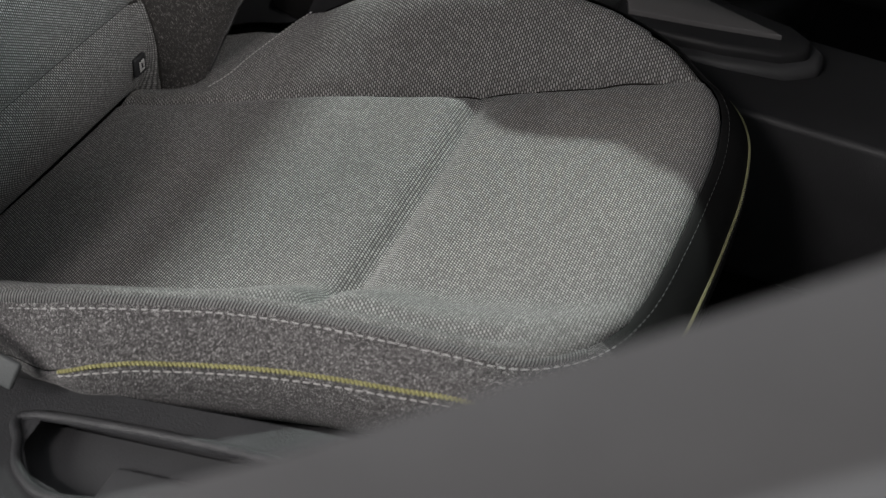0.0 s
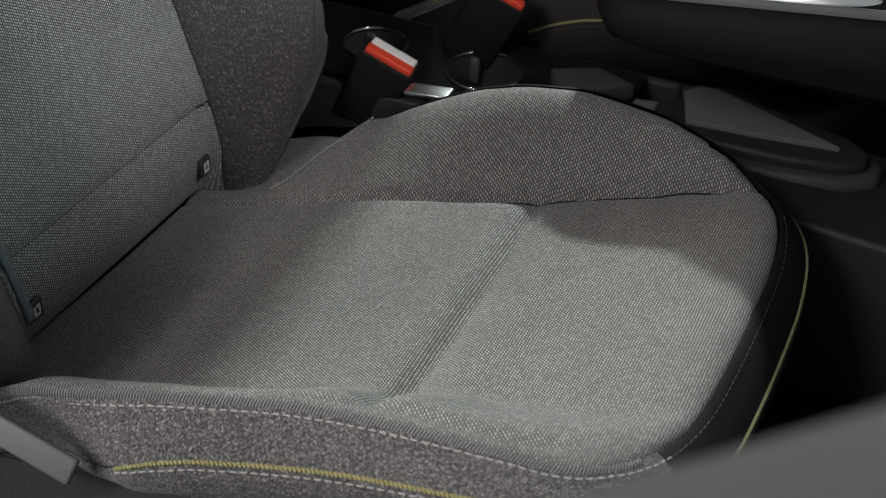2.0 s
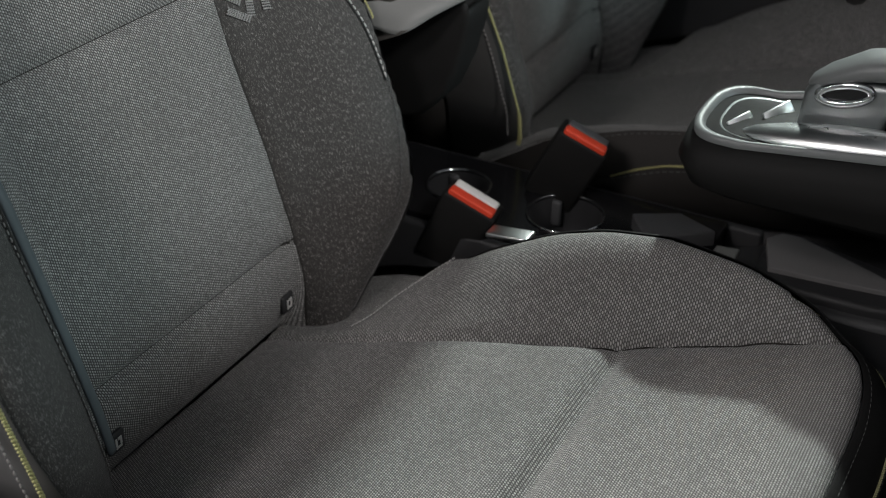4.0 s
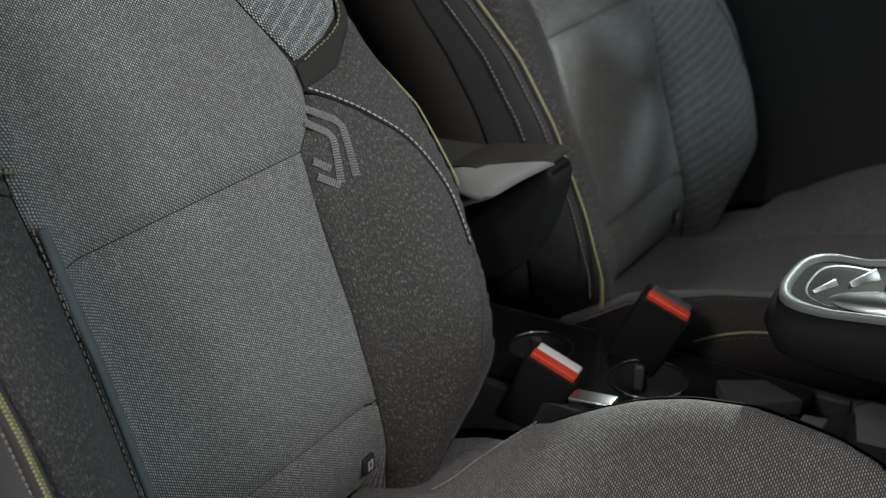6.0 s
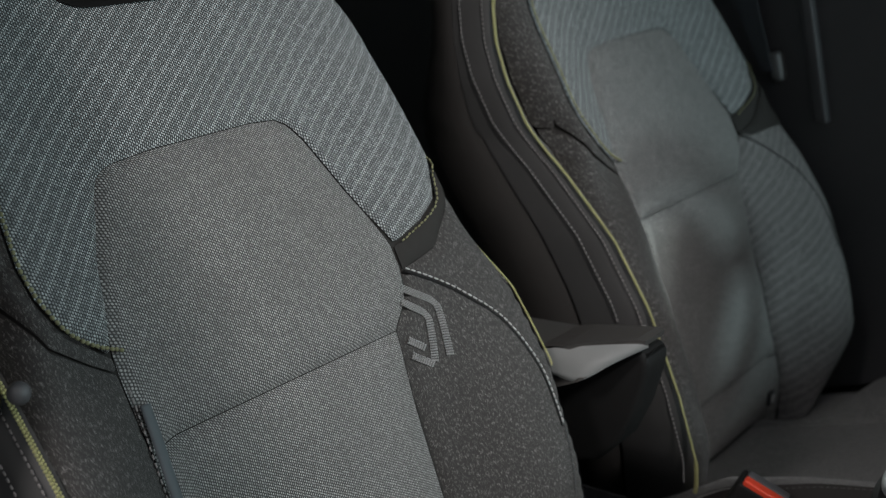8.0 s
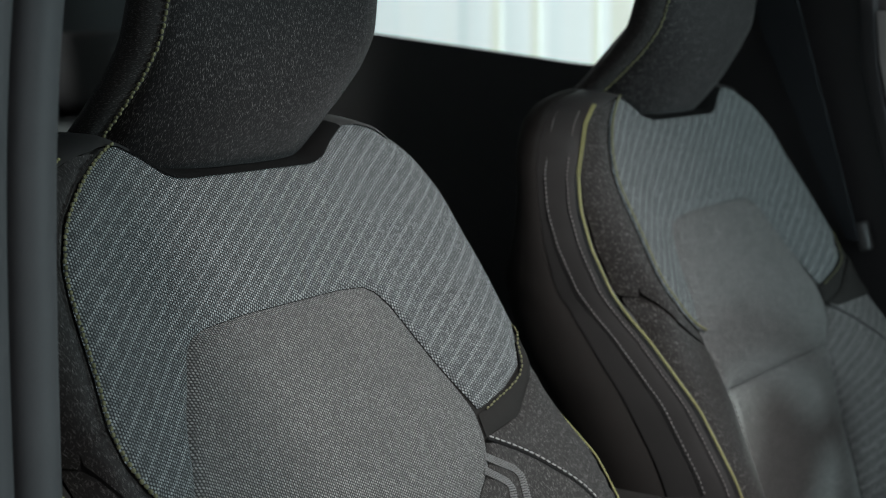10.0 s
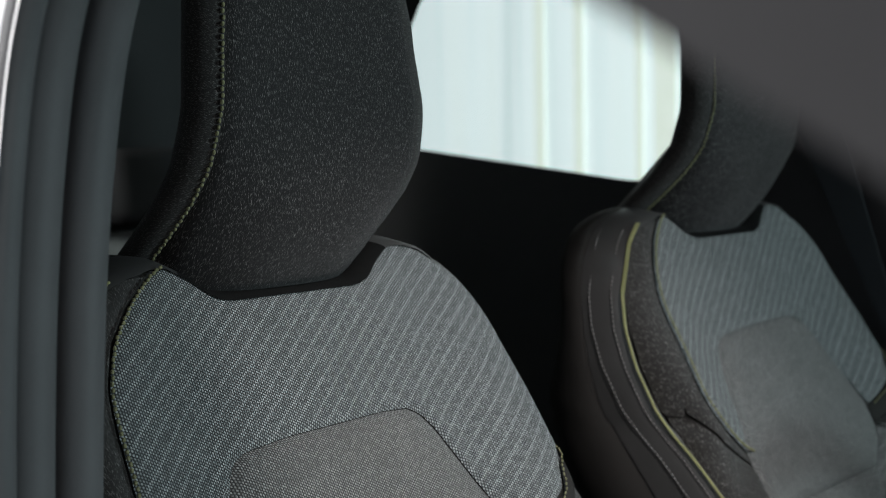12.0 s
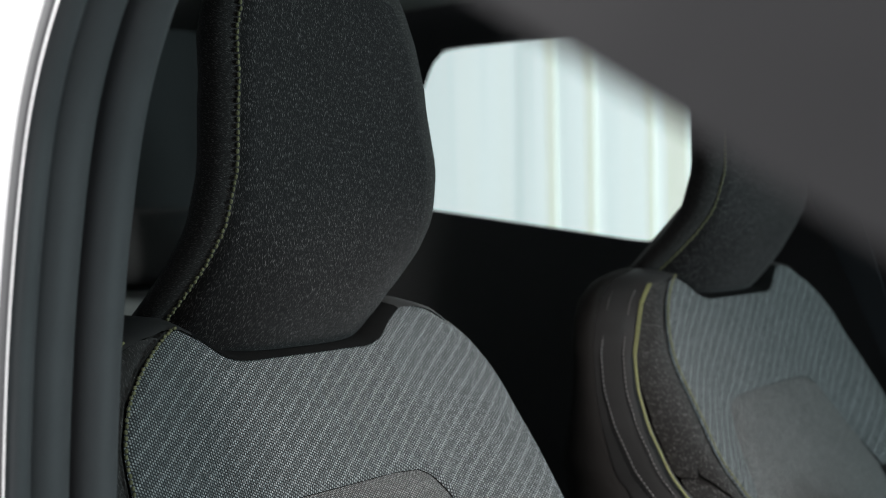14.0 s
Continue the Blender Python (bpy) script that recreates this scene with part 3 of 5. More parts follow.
        gold = [(0.180, 1.0235), (0.209, 1.037), (0.231, 1.055), (0.242, 1.079), (0.2445, 1.105), (0.2385, 1.14), (0.2335, 1.18), (0.2275, 1.22), (0.2135, 1.251), (0.1865, 1.279), (0.160, 1.299), (0.142, 1.3075)]
        gold = gold[:4] + [(0.266, 1.093)] if s > 0 else gold
        line = [back_face(spread(s * p.x, p.y), p.y) + Vector((0.002 if s > 0 else 0.0036, 0, 0)) for p in catmull([Vector((y, z, 0)) for y, z in gold], 14)]
        part("stitching", stitches(line, 0.0052, 0.78, 0.0010 if s > 0 else 0.0017, 0.0003), OLIVE, root, "olive stitching along the shoulder")
        for back, out in ((0.012, 0.0062), (0.040, 0.0130)):
            line = [welt(z, back, out) for z in np.linspace(0.66 if back < 0.03 else 0.86, 1.29, 70)]
            part("stitching", stitches(line, 0.0058, 0.74, 0.0010), THREAD if s > 0 else SIDE_THREAD, root, "stitching on the side")
    # --- foam under the cover, and side skin and back shell
    half = [(0.0, 1.274), (0.080, 1.274), (0.096, 1.280), (0.116, 1.296), (0.138, 1.308), (0.160, 1.307), (0.185, 1.30), (0.222, 1.277), (0.246, 1.25), (0.264, 1.216), (0.274, 1.174), (0.277, 1.13), (0.274, 1.076), (0.272, 1.05), (0.275, 1.027), (0.284, 0.955), (0.288, 0.88), (0.2875, 0.83), (0.286, 0.78), (0.282, 0.74), (0.273, 0.70), (0.257, 0.665), (0.235, 0.632), (0.210, 0.597), (0.188, 0.56), (0.0, 0.54)]
    edge = even([Vector((spread(y, z), z)) for y, z in mirror(half)], 0.012, True)
    upholstery("foam_backing", [(p.x * 0.99, 0.93 + (p.y - 0.93) * 0.995) for p in edge], lambda y, z: back_face(y, z) - normal_of(back_face, y, z, 0.004) * (0.0046 + 0.0014 * rise((abs(y) - 0.15) / 0.05)), STRAP, root, 0.012, 0.006, 0.001)

    def ring(back, grow, lift=0.0):
        out = []
        n = len(edge)
        for i, p in enumerate(edge):
            t = (edge[(i + 1) % n] - edge[i - 1])
            o = Vector((t.y, -t.x)).normalized() if t.length else Vector((0, 0))
            if o.dot(p - Vector((0, 0.95))) < 0:
                o = -o
            base = back_face(p.x, p.y)
            drop = back * (1.0 + 1.3 * rise((back - 0.03) / 0.04) * rise((1.20 - p.y) / 0.25))
            out.append(Vector((base.x - drop, p.x + o.x * grow, p.y + o.y * grow * 0.6 + lift)))
        return out
    skin = [ring(-0.001, -0.004), ring(0.004, 0.001), ring(0.020, 0.006), ring(0.038, 0.0105), ring(0.053, 0.011)]
    # The notch is blackened to paint the headrest's shade on the cover.
    notch = lambda p: p.z > 1.255 and abs(p.y) < 0.135
    part("side_skin", loft(skin, keep=lambda p: not notch(p)), LEATHER, root, "dark smooth side cover")
    part("top_notch", loft(skin, keep=notch), BLACK, root, "side cover blackened for the shade under the headrest")
    rear = [ring(0.054, 0.0115), ring(0.072, 0.011), ring(0.090, 0.004), ring(0.104, -0.014), ring(0.110, -0.04)]
    part("back_shell", loft(rear, True), STRAP, root)
    # --- anchor tags
    for s in (-1, 1):
        bm = bmesh.new()
        c = back_face(0.128 if s > 0 else -0.138, 0.618 if s > 0 else 0.625) + Vector((0.006, 0, 0))
        box(bm, (0.005, 0.019, 0.021), c, None, 0.002, 2)
        tag = part("anchor_tag", bm, PLASTIC, root, "small black child-seat anchor tag")
        bm = bmesh.new()
        for dy, dz, w, h in ((-0.003, 0, 0.002, 0.011), (0.003, 0.002, 0.002, 0.008), (0.0, -0.004, 0.007, 0.002), (0.0015, 0.0045, 0.004, 0.0025)):
            box(bm, (0.001, w, h), c + Vector((0.0035, dy, dz)))
        part("tag_symbol", bm, THREAD, tag, "pale symbol", False)
    # --- cushion
    cushion(root)
    headrest(root)
    return root


CUSH_X = (-0.10, 0.0, 0.20, 0.35, 0.50, 0.56, 0.60)
CUSH_Z = (0.555, 0.576, 0.624, 0.652, 0.680, 0.686, 0.684)
FOOT = ((0.0, 0.09, 0.15, 0.234, 0.341, 0.378, 0.467, 0.53, 0.56), (0.125, 0.136, 0.152, 0.164, 0.176, 0.192, 0.216, 0.242, 0.25))
CREST_IN = ((0.0, 0.10, 0.18, 0.24, 0.29, 0.36, 0.44, 0.53, 0.57), (0.0, 0.016, 0.050, 0.069, 0.076, 0.074, 0.052, 0.012, 0.0))
CREST_OUT = ((0.0, 0.166, 0.222, 0.30, 0.37, 0.46, 0.503, 0.54, 0.58), (0.255, 0.248, 0.238, 0.215, 0.201, 0.190, 0.183, 0.166, 0.13))
LIFT_OUT = ((0.0, 0.10, 0.20, 0.30, 0.46, 0.54, 0.58), (0.03, 0.073, 0.076, 0.064, 0.032, 0.014, 0.0))


def cushion_top(x, y):
    """The cushion's upper face with its bolsters and rolled front."""
    c = sum(lerp1(x + d, CUSH_X, CUSH_Z) for d in (-0.03, 0, 0.03)) / 3
    if y > 0:
        foot, crest, h = smooth(x, *FOOT), 0.262, smooth(x, *CREST_IN)
    else:
        crest, h = smooth(x, *CREST_OUT), smooth(x, *LIFT_OUT)
        foot = crest - 0.095
    t = min(max((abs(y) - foot) / max(crest - foot, 0.03), 0.0), 1.0)
    lift = h * (rise(t) if y < 0 else 0.55 * rise(t) + 0.45 * (1 - (1 - t) ** 2))
    roll = 0.012 * max(0.0, (x - 0.54) / 0.045) ** 2 if x > 0.54 else 0.0
    return Vector((x, y, c + lift - roll))


RIM = [(0.02, -0.252), (0.10, -0.258), (0.166, -0.252), (0.222, -0.240), (0.30, -0.217), (0.37, -0.202), (0.46, -0.191), (0.503, -0.184), (0.536, -0.161), (0.558, -0.122), (0.571, -0.062), (0.576, 0.006), (0.578, 0.08), (0.577, 0.15), (0.566, 0.208), (0.540, 0.243), (0.49, 0.262), (0.42, 0.272), (0.30, 0.275), (0.18, 0.270), (0.10, 0.272), (0.03, 0.290), (-0.03, 0.275), (-0.035, 0.19), (-0.030, 0.11), (-0.030, 0.0), (-0.034, -0.12), (-0.036, -0.235)]


def cushion(root):
    mid = even([Vector((p.x, p.y)) for p in catmull([Vector((x, y, 0)) for x, y in RIM], 6, True)], 0.009, True)
    # the centre panel ends at the inner bolster's foot
    foot = [(x, lerp1(x, *FOOT)) for x in (0.54, 0.50, 0.45, 0.40, 0.37, 0.345, 0.30, 0.24, 0.18, 0.12, 0.06, 0.014, -0.015)]
    rim_out = [(p.x, p.y) for p in mid]
    split_front = min(range(len(rim_out)), key=lambda i: math.hypot(rim_out[i][0] - 0.553, rim_out[i][1] - 0.228))
    split_back = min(range(len(rim_out)), key=lambda i: math.hypot(rim_out[i][0] + 0.030, rim_out[i][1] - 0.118))
    k0, k1 = sorted((split_front, split_back))
    one, two = rim_out[k0:k1 + 1], rim_out[k1:] + rim_out[:k0 + 1]
    bolster_rim, centre_rim = (one, two) if sum(p[1] for p in one) / len(one) > 0.1 else (two, one)
    if bolster_rim[0][0] < bolster_rim[-1][0]:
        bolster_rim = bolster_rim[::-1]
    if centre_rim[0][0] > centre_rim[-1][0]:
        centre_rim = centre_rim[::-1]
    seamx = lambda y: 0.346 + 0.006 * (1 - (y / 0.17) ** 2)

    def crease(x, y):
        """The cross seam with its full sides, and the groove inside the outer edge band."""
        across = (1 - rise((-y - 0.165) / 0.03)) * (1 - rise((y - 0.150) / 0.03))
        d = x - seamx(y)
        seam = -0.0095 * math.exp(-(d / 0.0105) ** 2) + 0.0045 * math.exp(-((abs(d) - 0.035) / 0.028) ** 2)
        groove = -0.0065 * math.exp(-((-y - smooth(x, *CREST_OUT) + 0.021) / 0.0065) ** 2) * rise((x - 0.17) / 0.08) * (1 - rise((x - 0.47) / 0.05))
        full = 0.004 * math.exp(-((-y - smooth(x, *CREST_OUT) + 0.05) / 0.02) ** 2) * rise((x - 0.28) / 0.08)
        return seam * across + groove + full

    tuck_line = [(0.060, 0.150), (0.072, 0.172), (0.080, 0.200), (0.092, 0.228), (0.106, 0.255), (0.118, 0.272)]

    def tuck_fold(x, y):
        """A fold behind the bolster, where it tapers away under the backrest."""
        edge_x = lerp1(y, [q[1] for q in tuck_line], [q[0] for q in tuck_line])
        return (-0.010 * rise((edge_x - x) / 0.006) + 0.004 * math.exp(-((x - edge_x - 0.012) / 0.010) ** 2)) * rise((y - 0.145) / 0.02)

    low = lambda x, y: (x, y - 0.0004)
    upholstery("seat_cushion", centre_rim + [low(*p) for p in foot], cushion_top, CLOTH, root, 0.0038, 0.016, 0.0075, quilt=crease, label="grey woven seat cushion with a cross seam")
    upholstery("cushion_bolster", [(x, y + 0.0004) for x, y in reversed(foot)] + bolster_rim, cushion_top, CLOTH, root, 0.0055, 0.016, 0.008, quilt=tuck_fold, label="grey woven cushion bolster")
    part("stitching", stitches([cushion_top(p.x, p.y) + Vector((0.003, 0, 0.0045)) for p in catmull([Vector((x, y, 0)) for x, y in tuck_line], 8)], 0.0045, 0.8, 0.0006), THREAD, root, "fine seam behind the bolster")

    upholstery("foam_core", [(0.25 + (p.x - 0.25) * 0.97, p.y * 0.97) for p in mid], lambda x, y: cushion_top(x, y) - Vector((0, 0, 0.016)), STRAP, root, 0.014, 0.006, 0.001)

    def ring(out, fall):
        """A ring round the rim: out along the rim's outward way, fall as a share of the local depth to the welt."""
        res, n = [], len(mid)
        for i, p in enumerate(mid):
            t = mid[(i + 1) % n] - mid[i - 1]
            o = Vector((t.y, -t.x)).normalized()
            if o.dot(p - Vector((0.25, 0))) < 0:
                o = -o
            base = cushion_top(p.x, p.y)
            side = lerp1(p.x, (0.10, 0.184, 0.209, 0.239, 0.298, 0.376, 0.433, 0.473, 0.522), (0.080, 0.0496, 0.0413, 0.0350, 0.034, 0.0275, 0.0225, 0.0175, 0.0135))
            depth = side if p.y < -0.15 else side + (0.037 - side) * rise((p.y + 0.15) / 0.12) - 0.010 * rise((p.y - 0.10) / 0.10)
            front = rise((o.x - 0.4) / 0.5)
            far = out * (1 - 0.05 * front)
            if p.y < -0.1 and out > 0:
                far *= 0.1 + 0.9 * rise((p.x - 0.05) / 0.13)
            tucked = 0.030 * (1 - rise((p.x - 0.10) / 0.10)) * min(max(fall, 0.0), 1.0) if p.y < -0.1 else 0.0
            res.append(Vector((p.x + o.x * far, p.y + o.y * far + tucked, base.z - depth * fall - 0.002)))
        return res
    outer_side = lambda p: p.y < -0.10 and p.x < 0.552
    part("edge_band", loft([ring(-0.0040, 0.10), ring(-0.0034, -0.06), ring(-0.0018, -0.11), ring(0.0005, -0.08), ring(0.0022, 0.0), ring(0.0028, 0.08)], keep=lambda p: p.y < -0.15 and p.x > 0.0), CLOTH_BAND, root, "ribbed cloth band along the edge")
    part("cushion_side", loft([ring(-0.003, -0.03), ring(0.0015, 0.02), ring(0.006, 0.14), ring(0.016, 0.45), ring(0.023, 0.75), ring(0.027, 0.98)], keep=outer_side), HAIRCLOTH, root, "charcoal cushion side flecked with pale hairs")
    part("cushion_front", loft([ring(-0.003, -0.03), ring(0.0015, 0.02), ring(0.006, 0.14), ring(0.016, 0.45), ring(0.023, 0.75), ring(0.027, 0.98)], keep=lambda p: not outer_side(p)), BLACK, root, "smooth black cushion front")
    tuck = lambda p: 0.3 + 0.7 * rise((p.x - 0.17) / 0.06) if p.y < -0.1 else 1.0
    below = lambda out, drop: [p + Vector((0, 0, -drop * tuck(p))) for p in ring(out, 1.0)]
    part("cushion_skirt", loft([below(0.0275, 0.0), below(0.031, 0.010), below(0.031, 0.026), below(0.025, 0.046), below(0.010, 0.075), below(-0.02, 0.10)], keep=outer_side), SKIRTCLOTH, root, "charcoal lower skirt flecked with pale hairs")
    part("front_skirt", loft([below(0.0275, 0.0), below(0.031, 0.010), below(0.031, 0.026), below(0.025, 0.046), below(0.010, 0.075), below(-0.02, 0.10)], keep=lambda p: not outer_side(p)), BLACK, root)

    def run(P, start=0.184):
        """The ring from the rear outer corner round the front to the inner side."""
        n = len(P)
        k = min((i for i in range(n) if P[i].y < -0.2), key=lambda i: abs(P[i].x - start))
        Q = P[k:] + P[:k]
        if Q[3].x < Q[0].x:
            Q = [Q[0]] + Q[:0:-1]
        e = next((i for i, p in enumerate(Q) if p.y > 0.2 and p.x < 0.15), n - 1)
        return Q[:e]

    def sewn(line, label):
        """Pale thread along the side, dark thread round the front."""
        k = next(i for i, p in enumerate(line) if p.y > -0.13 and p.x > 0.4)
        part("stitching", stitches(line[:k + 1], 0.0078, 0.74, 0.00052), THREAD, root, label)
        part("stitching", stitches(line[k:], 0.0078, 0.74, 0.0005), DIM_THREAD, root, "dark thread round the front")
    sewn(run(ring(0.0050, 0.12), 0.135), "pale stitching round the cushion")
    line = run(ring(0.0282, 1.0))
    k = next(i for i, p in enumerate(line) if p.y > -0.19 and p.x > 0.4)
    part("welt", braid(line[:k + 1], 0.0016, 0.0034), YELLOW, root, "yellow-green braided piping")
    part("welt", braid(line[k:], 0.0010, 0.0030), OLIVE, root, "thin yellow-green piping round the front")
    sewn(run(below(0.0300, 0.0062)), "pale stitching under the piping")
    flat = lambda out, z: [Vector((p.x, p.y, z)) for p in ring(out, 1.0)]
    part("cushion_base", loft([flat(0.0, 0.56), flat(0.0, 0.53), flat(-0.01, 0.42), flat(-0.05, 0.33)], True), PLASTIC, root)


def headrest(root):
    half = [(0.0, 1.271), (0.06, 1.270), (0.098, 1.273), (0.116, 1.281), (0.123, 1.294), (0.124, 1.33), (0.122, 1.38), (0.119, 1.43), (0.116, 1.50), (0.111, 1.56), (0.098, 1.60), (0.06, 1.618), (0.0, 1.622)]
    edge = even([Vector((y * (1.055 - 0.155 * rise((z - 1.40) / 0.13) if y > 0 else 1.0), z)) for y, z in mirror(half)], 0.009, True)
    shift = -0.001

    def face(y, z):
        lean = lerp1(z, (1.25, 1.28, 1.305, 1.33, 1.36, 1.40, 1.45, 1.52, 1.60, 1.65), (-0.292, -0.262, -0.240, -0.223, -0.210, -0.202, -0.198, -0.199, -0.212, -0.225))
        w = abs(y) / 0.118
        side = lerp1(z, (1.26, 1.29, 1.32, 1.35, 1.39, 1.44), (0.075, 0.068, 0.052, 0.036, 0.015, 0.006)) * (1.0 if y < 0 else 0.7)
        return Vector((lean + 0.022 - side * w ** 3, y + shift, z))
    head = upholstery("headrest", [(p.x, p.y) for p in edge], face, HEADCLOTH, root, 0.008, 0.016, 0.006, label="dark flecked cloth headrest")

    def ring(back, grow):
        out, n = [], len(edge)
        for i, p in enumerate(edge):
            t = edge[(i + 1) % n] - edge[i - 1]
            o = Vector((t.y, -t.x)).normalized()
            if o.dot(p - Vector((0, 1.45))) < 0:
                o = -o
            b = face(p.x, p.y)
            g = grow * (0.48 if p.x < 0 else 1.22 * (0.5 + 0.5 * rise((p.y - 1.28) / 0.11)))
            if abs(p.x) < 0.1 and p.y < 1.33:
                g *= 0.2 + 0.8 * rise((abs(p.x) - 0.07) / 0.03)
            d = back * (0.60 + 0.40 * rise((p.y - 1.27) / 0.12) * rise((p.x + 0.09) / 0.12))
            out.append(Vector((b.x - d, b.y + o.x * g, p.y + o.y * g * 0.7)))
        return out
    rings = [ring(0.006, -0.004), ring(0.007, 0.003), ring(0.016, 0.018), ring(0.032, 0.030), ring(0.052, 0.034), ring(0.072, 0.026), ring(0.086, 0.006), ring(0.090, -0.03)]
    part("headrest_side", loft(rings, True), MELANGE, head, "charcoal melange headrest sides")
    line = [p for p in ring(0.004, 0.0016) if p.y - shift < -0.088 and 1.276 < p.z < 1.605]
    line.sort(key=lambda p: p.z)
    part("stitching", stitches(line, 0.0054, 0.82, 0.0016, 0.0005), OLIVE, head, "olive stitching along the headrest edge")
    for s in (-1, 1):
        part("post", tube([Vector((-0.272, 0.055 * s, 1.18)), Vector((-0.262, 0.055 * s, 1.33))], 0.006, 10), GLOSS, head)


SPACING = 0.776
near_seat = seat("front_seat", "grey woven front car seat with charcoal bolsters and yellow-green piping")
far_seat = copy_thing(near_seat, pose(0.02, SPACING, 0.006))

# the far seat's outer bolster is covered in striped cloth and carries no emblem
for child in list(far_seat.children):
    kind = child.name.split(".")[0]
    inner = kind in ("bolster", "stitching", "welt") and min(v.co.y for v in child.data.vertices) > 0.12
    if inner and kind == "bolster":
        child.data = child.data.copy()
        child.data.materials[0] = STRIPE_DIM
        child["label"] = "faintly striped woven side bolster"
    elif kind == "seam_piping":
        bpy.data.objects.remove(child)
    elif inner and (kind == "welt" or max(v.co.z for v in child.data.vertices) < 1.02):
        bpy.data.objects.remove(child)
# Darker cloth and thread put the far cushion's shade into its colours.
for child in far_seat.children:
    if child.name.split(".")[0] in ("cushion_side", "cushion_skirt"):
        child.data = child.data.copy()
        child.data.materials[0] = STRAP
        child["label"] = "cushion side in darker cloth that stands for shade"
    if child.name.startswith("stitching") and max(v.co.z for v in child.data.vertices) < 0.75:
        child.data = child.data.copy()
        child.data.materials[0] = DIM_THREAD
outline = [(0.172, 0.998), (0.210, 1.013), (0.246, 1.045), (0.266, 1.080), (0.273, 1.060), (0.274, 1.027), (0.279, 0.990), (0.255, 0.996), (0.225, 0.996), (0.195, 0.992)]
upholstery("strap", [(spread(y, z), z) for y, z in outline], lambda y, z: back_face(y, z) + normal_of(back_face, y, z, 0.004) * 0.004, STRAP, far_seat, 0.007, 0.006, 0.004, label="dark strap above the striped bolster")
tagged(far_seat, "grey-green woven front car seat beside the centre console")


def emblem(root):
    """Two nested angular bands sewn in pale thread on the bolster."""
    def band(points, width, name):
        pts = [Vector((y, z, 0)) for y, z in points]
        bm = bmesh.new()
        lines = []
        for off in (-0.5, -0.25, 0.0, 0.25, 0.5):
            row = []
            for i, p in enumerate(pts):
                a, b = pts[max(i - 1, 0)], pts[min(i + 1, len(pts) - 1)]
                t = (b - a).normalized()
                o = Vector((-t.y, t.x, 0))
                row.append(p + o * width * off)
            lines.append([back_face(q.x, q.y) + Vector((0.0016, 0, 0)) for q in even(row, 0.0011)])
        for k, line in enumerate(lines):
            sub = stitches(line[k % 2:], 0.0027, 0.80, 0.00078)
            me = bpy.data.meshes.new("t")
            sub.to_mesh(me)
            sub.free()
            bm.from_mesh(me)
            bpy.data.meshes.remove(me)
        part(name, bm, EMBLEM, root, "pale stitched angular emblem band")
    band([(0.1585, 0.9833), (0.186, 0.9662), (0.1908, 0.9590), (0.1870, 0.9110)], 0.0058, "emblem")
    band([(0.1535, 0.9712), (0.1735, 0.9565), (0.1772, 0.9500), (0.1712, 0.9075)], 0.0058, "emblem")
    band([(0.1490, 0.9188), (0.1700, 0.9052)], 0.0058, "emblem")
    band([(0.1484, 0.9345), (0.1653, 0.9225)], 0.0058, "emblem")


emblem(near_seat)

# ---------------------------------------------------------------- the car's shell

MID = SPACING / 2
LEFT, RIGHT = 1.12, -0.34


def structure(ob, label, category=""):
    return tagged(ob, label, category, "", "structure")


ground = part("ground", slab([(-40, -40), (40, -40), (40, 40), (-40, 40)], -0.1, 0.0, "z"), FLOOR)
structure(ground, "pale polished showroom floor", "floor")
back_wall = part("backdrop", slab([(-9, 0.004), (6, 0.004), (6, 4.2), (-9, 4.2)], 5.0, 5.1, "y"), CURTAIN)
structure(back_wall, "pale showroom wall with soft upright bands, given its own glow", "wall")

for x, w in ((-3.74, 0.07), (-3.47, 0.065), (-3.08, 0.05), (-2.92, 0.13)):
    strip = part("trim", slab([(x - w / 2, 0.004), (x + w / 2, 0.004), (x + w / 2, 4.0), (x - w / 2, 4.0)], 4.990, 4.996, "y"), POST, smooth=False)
    structure(strip, "slim pale tan strip on the showroom wall, given its own glow", "trim")

floor_ob = part("floor", slab([(-1.6, RIGHT), (1.5, RIGHT), (1.5, LEFT), (-1.6, LEFT)], 0.26, 0.32, "z"), CARPET)
structure(floor_ob, "black carpet on the car floor", "floor")
roof = part("ceiling", slab([(-1.75, RIGHT + 0.02), (0.42, RIGHT + 0.02), (0.42, LEFT - 0.02), (-1.75, LEFT - 0.02)], 1.80, 1.84, "z", 0.015), LINER)
structure(roof, "dark headliner under the car roof", "ceiling")

SIDE = [(-1.9, 0.22), (1.35, 0.22), (1.45, 0.9), (1.15, 1.27), (0.85, 1.47), (0.40, 1.77), (0.30, 1.85), (-0.2, 1.86), (-1.2, 1.86), (-1.76, 1.85), (-1.95, 1.25), (-1.95, 0.8)]
DOORWAY = [(p.x, p.y) for p in catmull([Vector((-0.085, 0.55, 0)), Vector((-0.092, 0.9, 0)), Vector((-0.076, 1.22, 0)), Vector((-0.050, 1.40, 0)), Vector((-0.010, 1.51, 0)), Vector((0.07, 1.60, 0)), Vector((0.20, 1.65, 0)), Vector((0.38, 1.64, 0)), Vector((0.62, 1.50, 0)), Vector((0.92, 1.24, 0)), Vector((1.06, 1.02, 0)), Vector((1.04, 0.6, 0)), Vector((0.95, 0.43, 0)), Vector((0.1, 0.41, 0)), Vector((-0.05, 0.45, 0))], 8, True)]
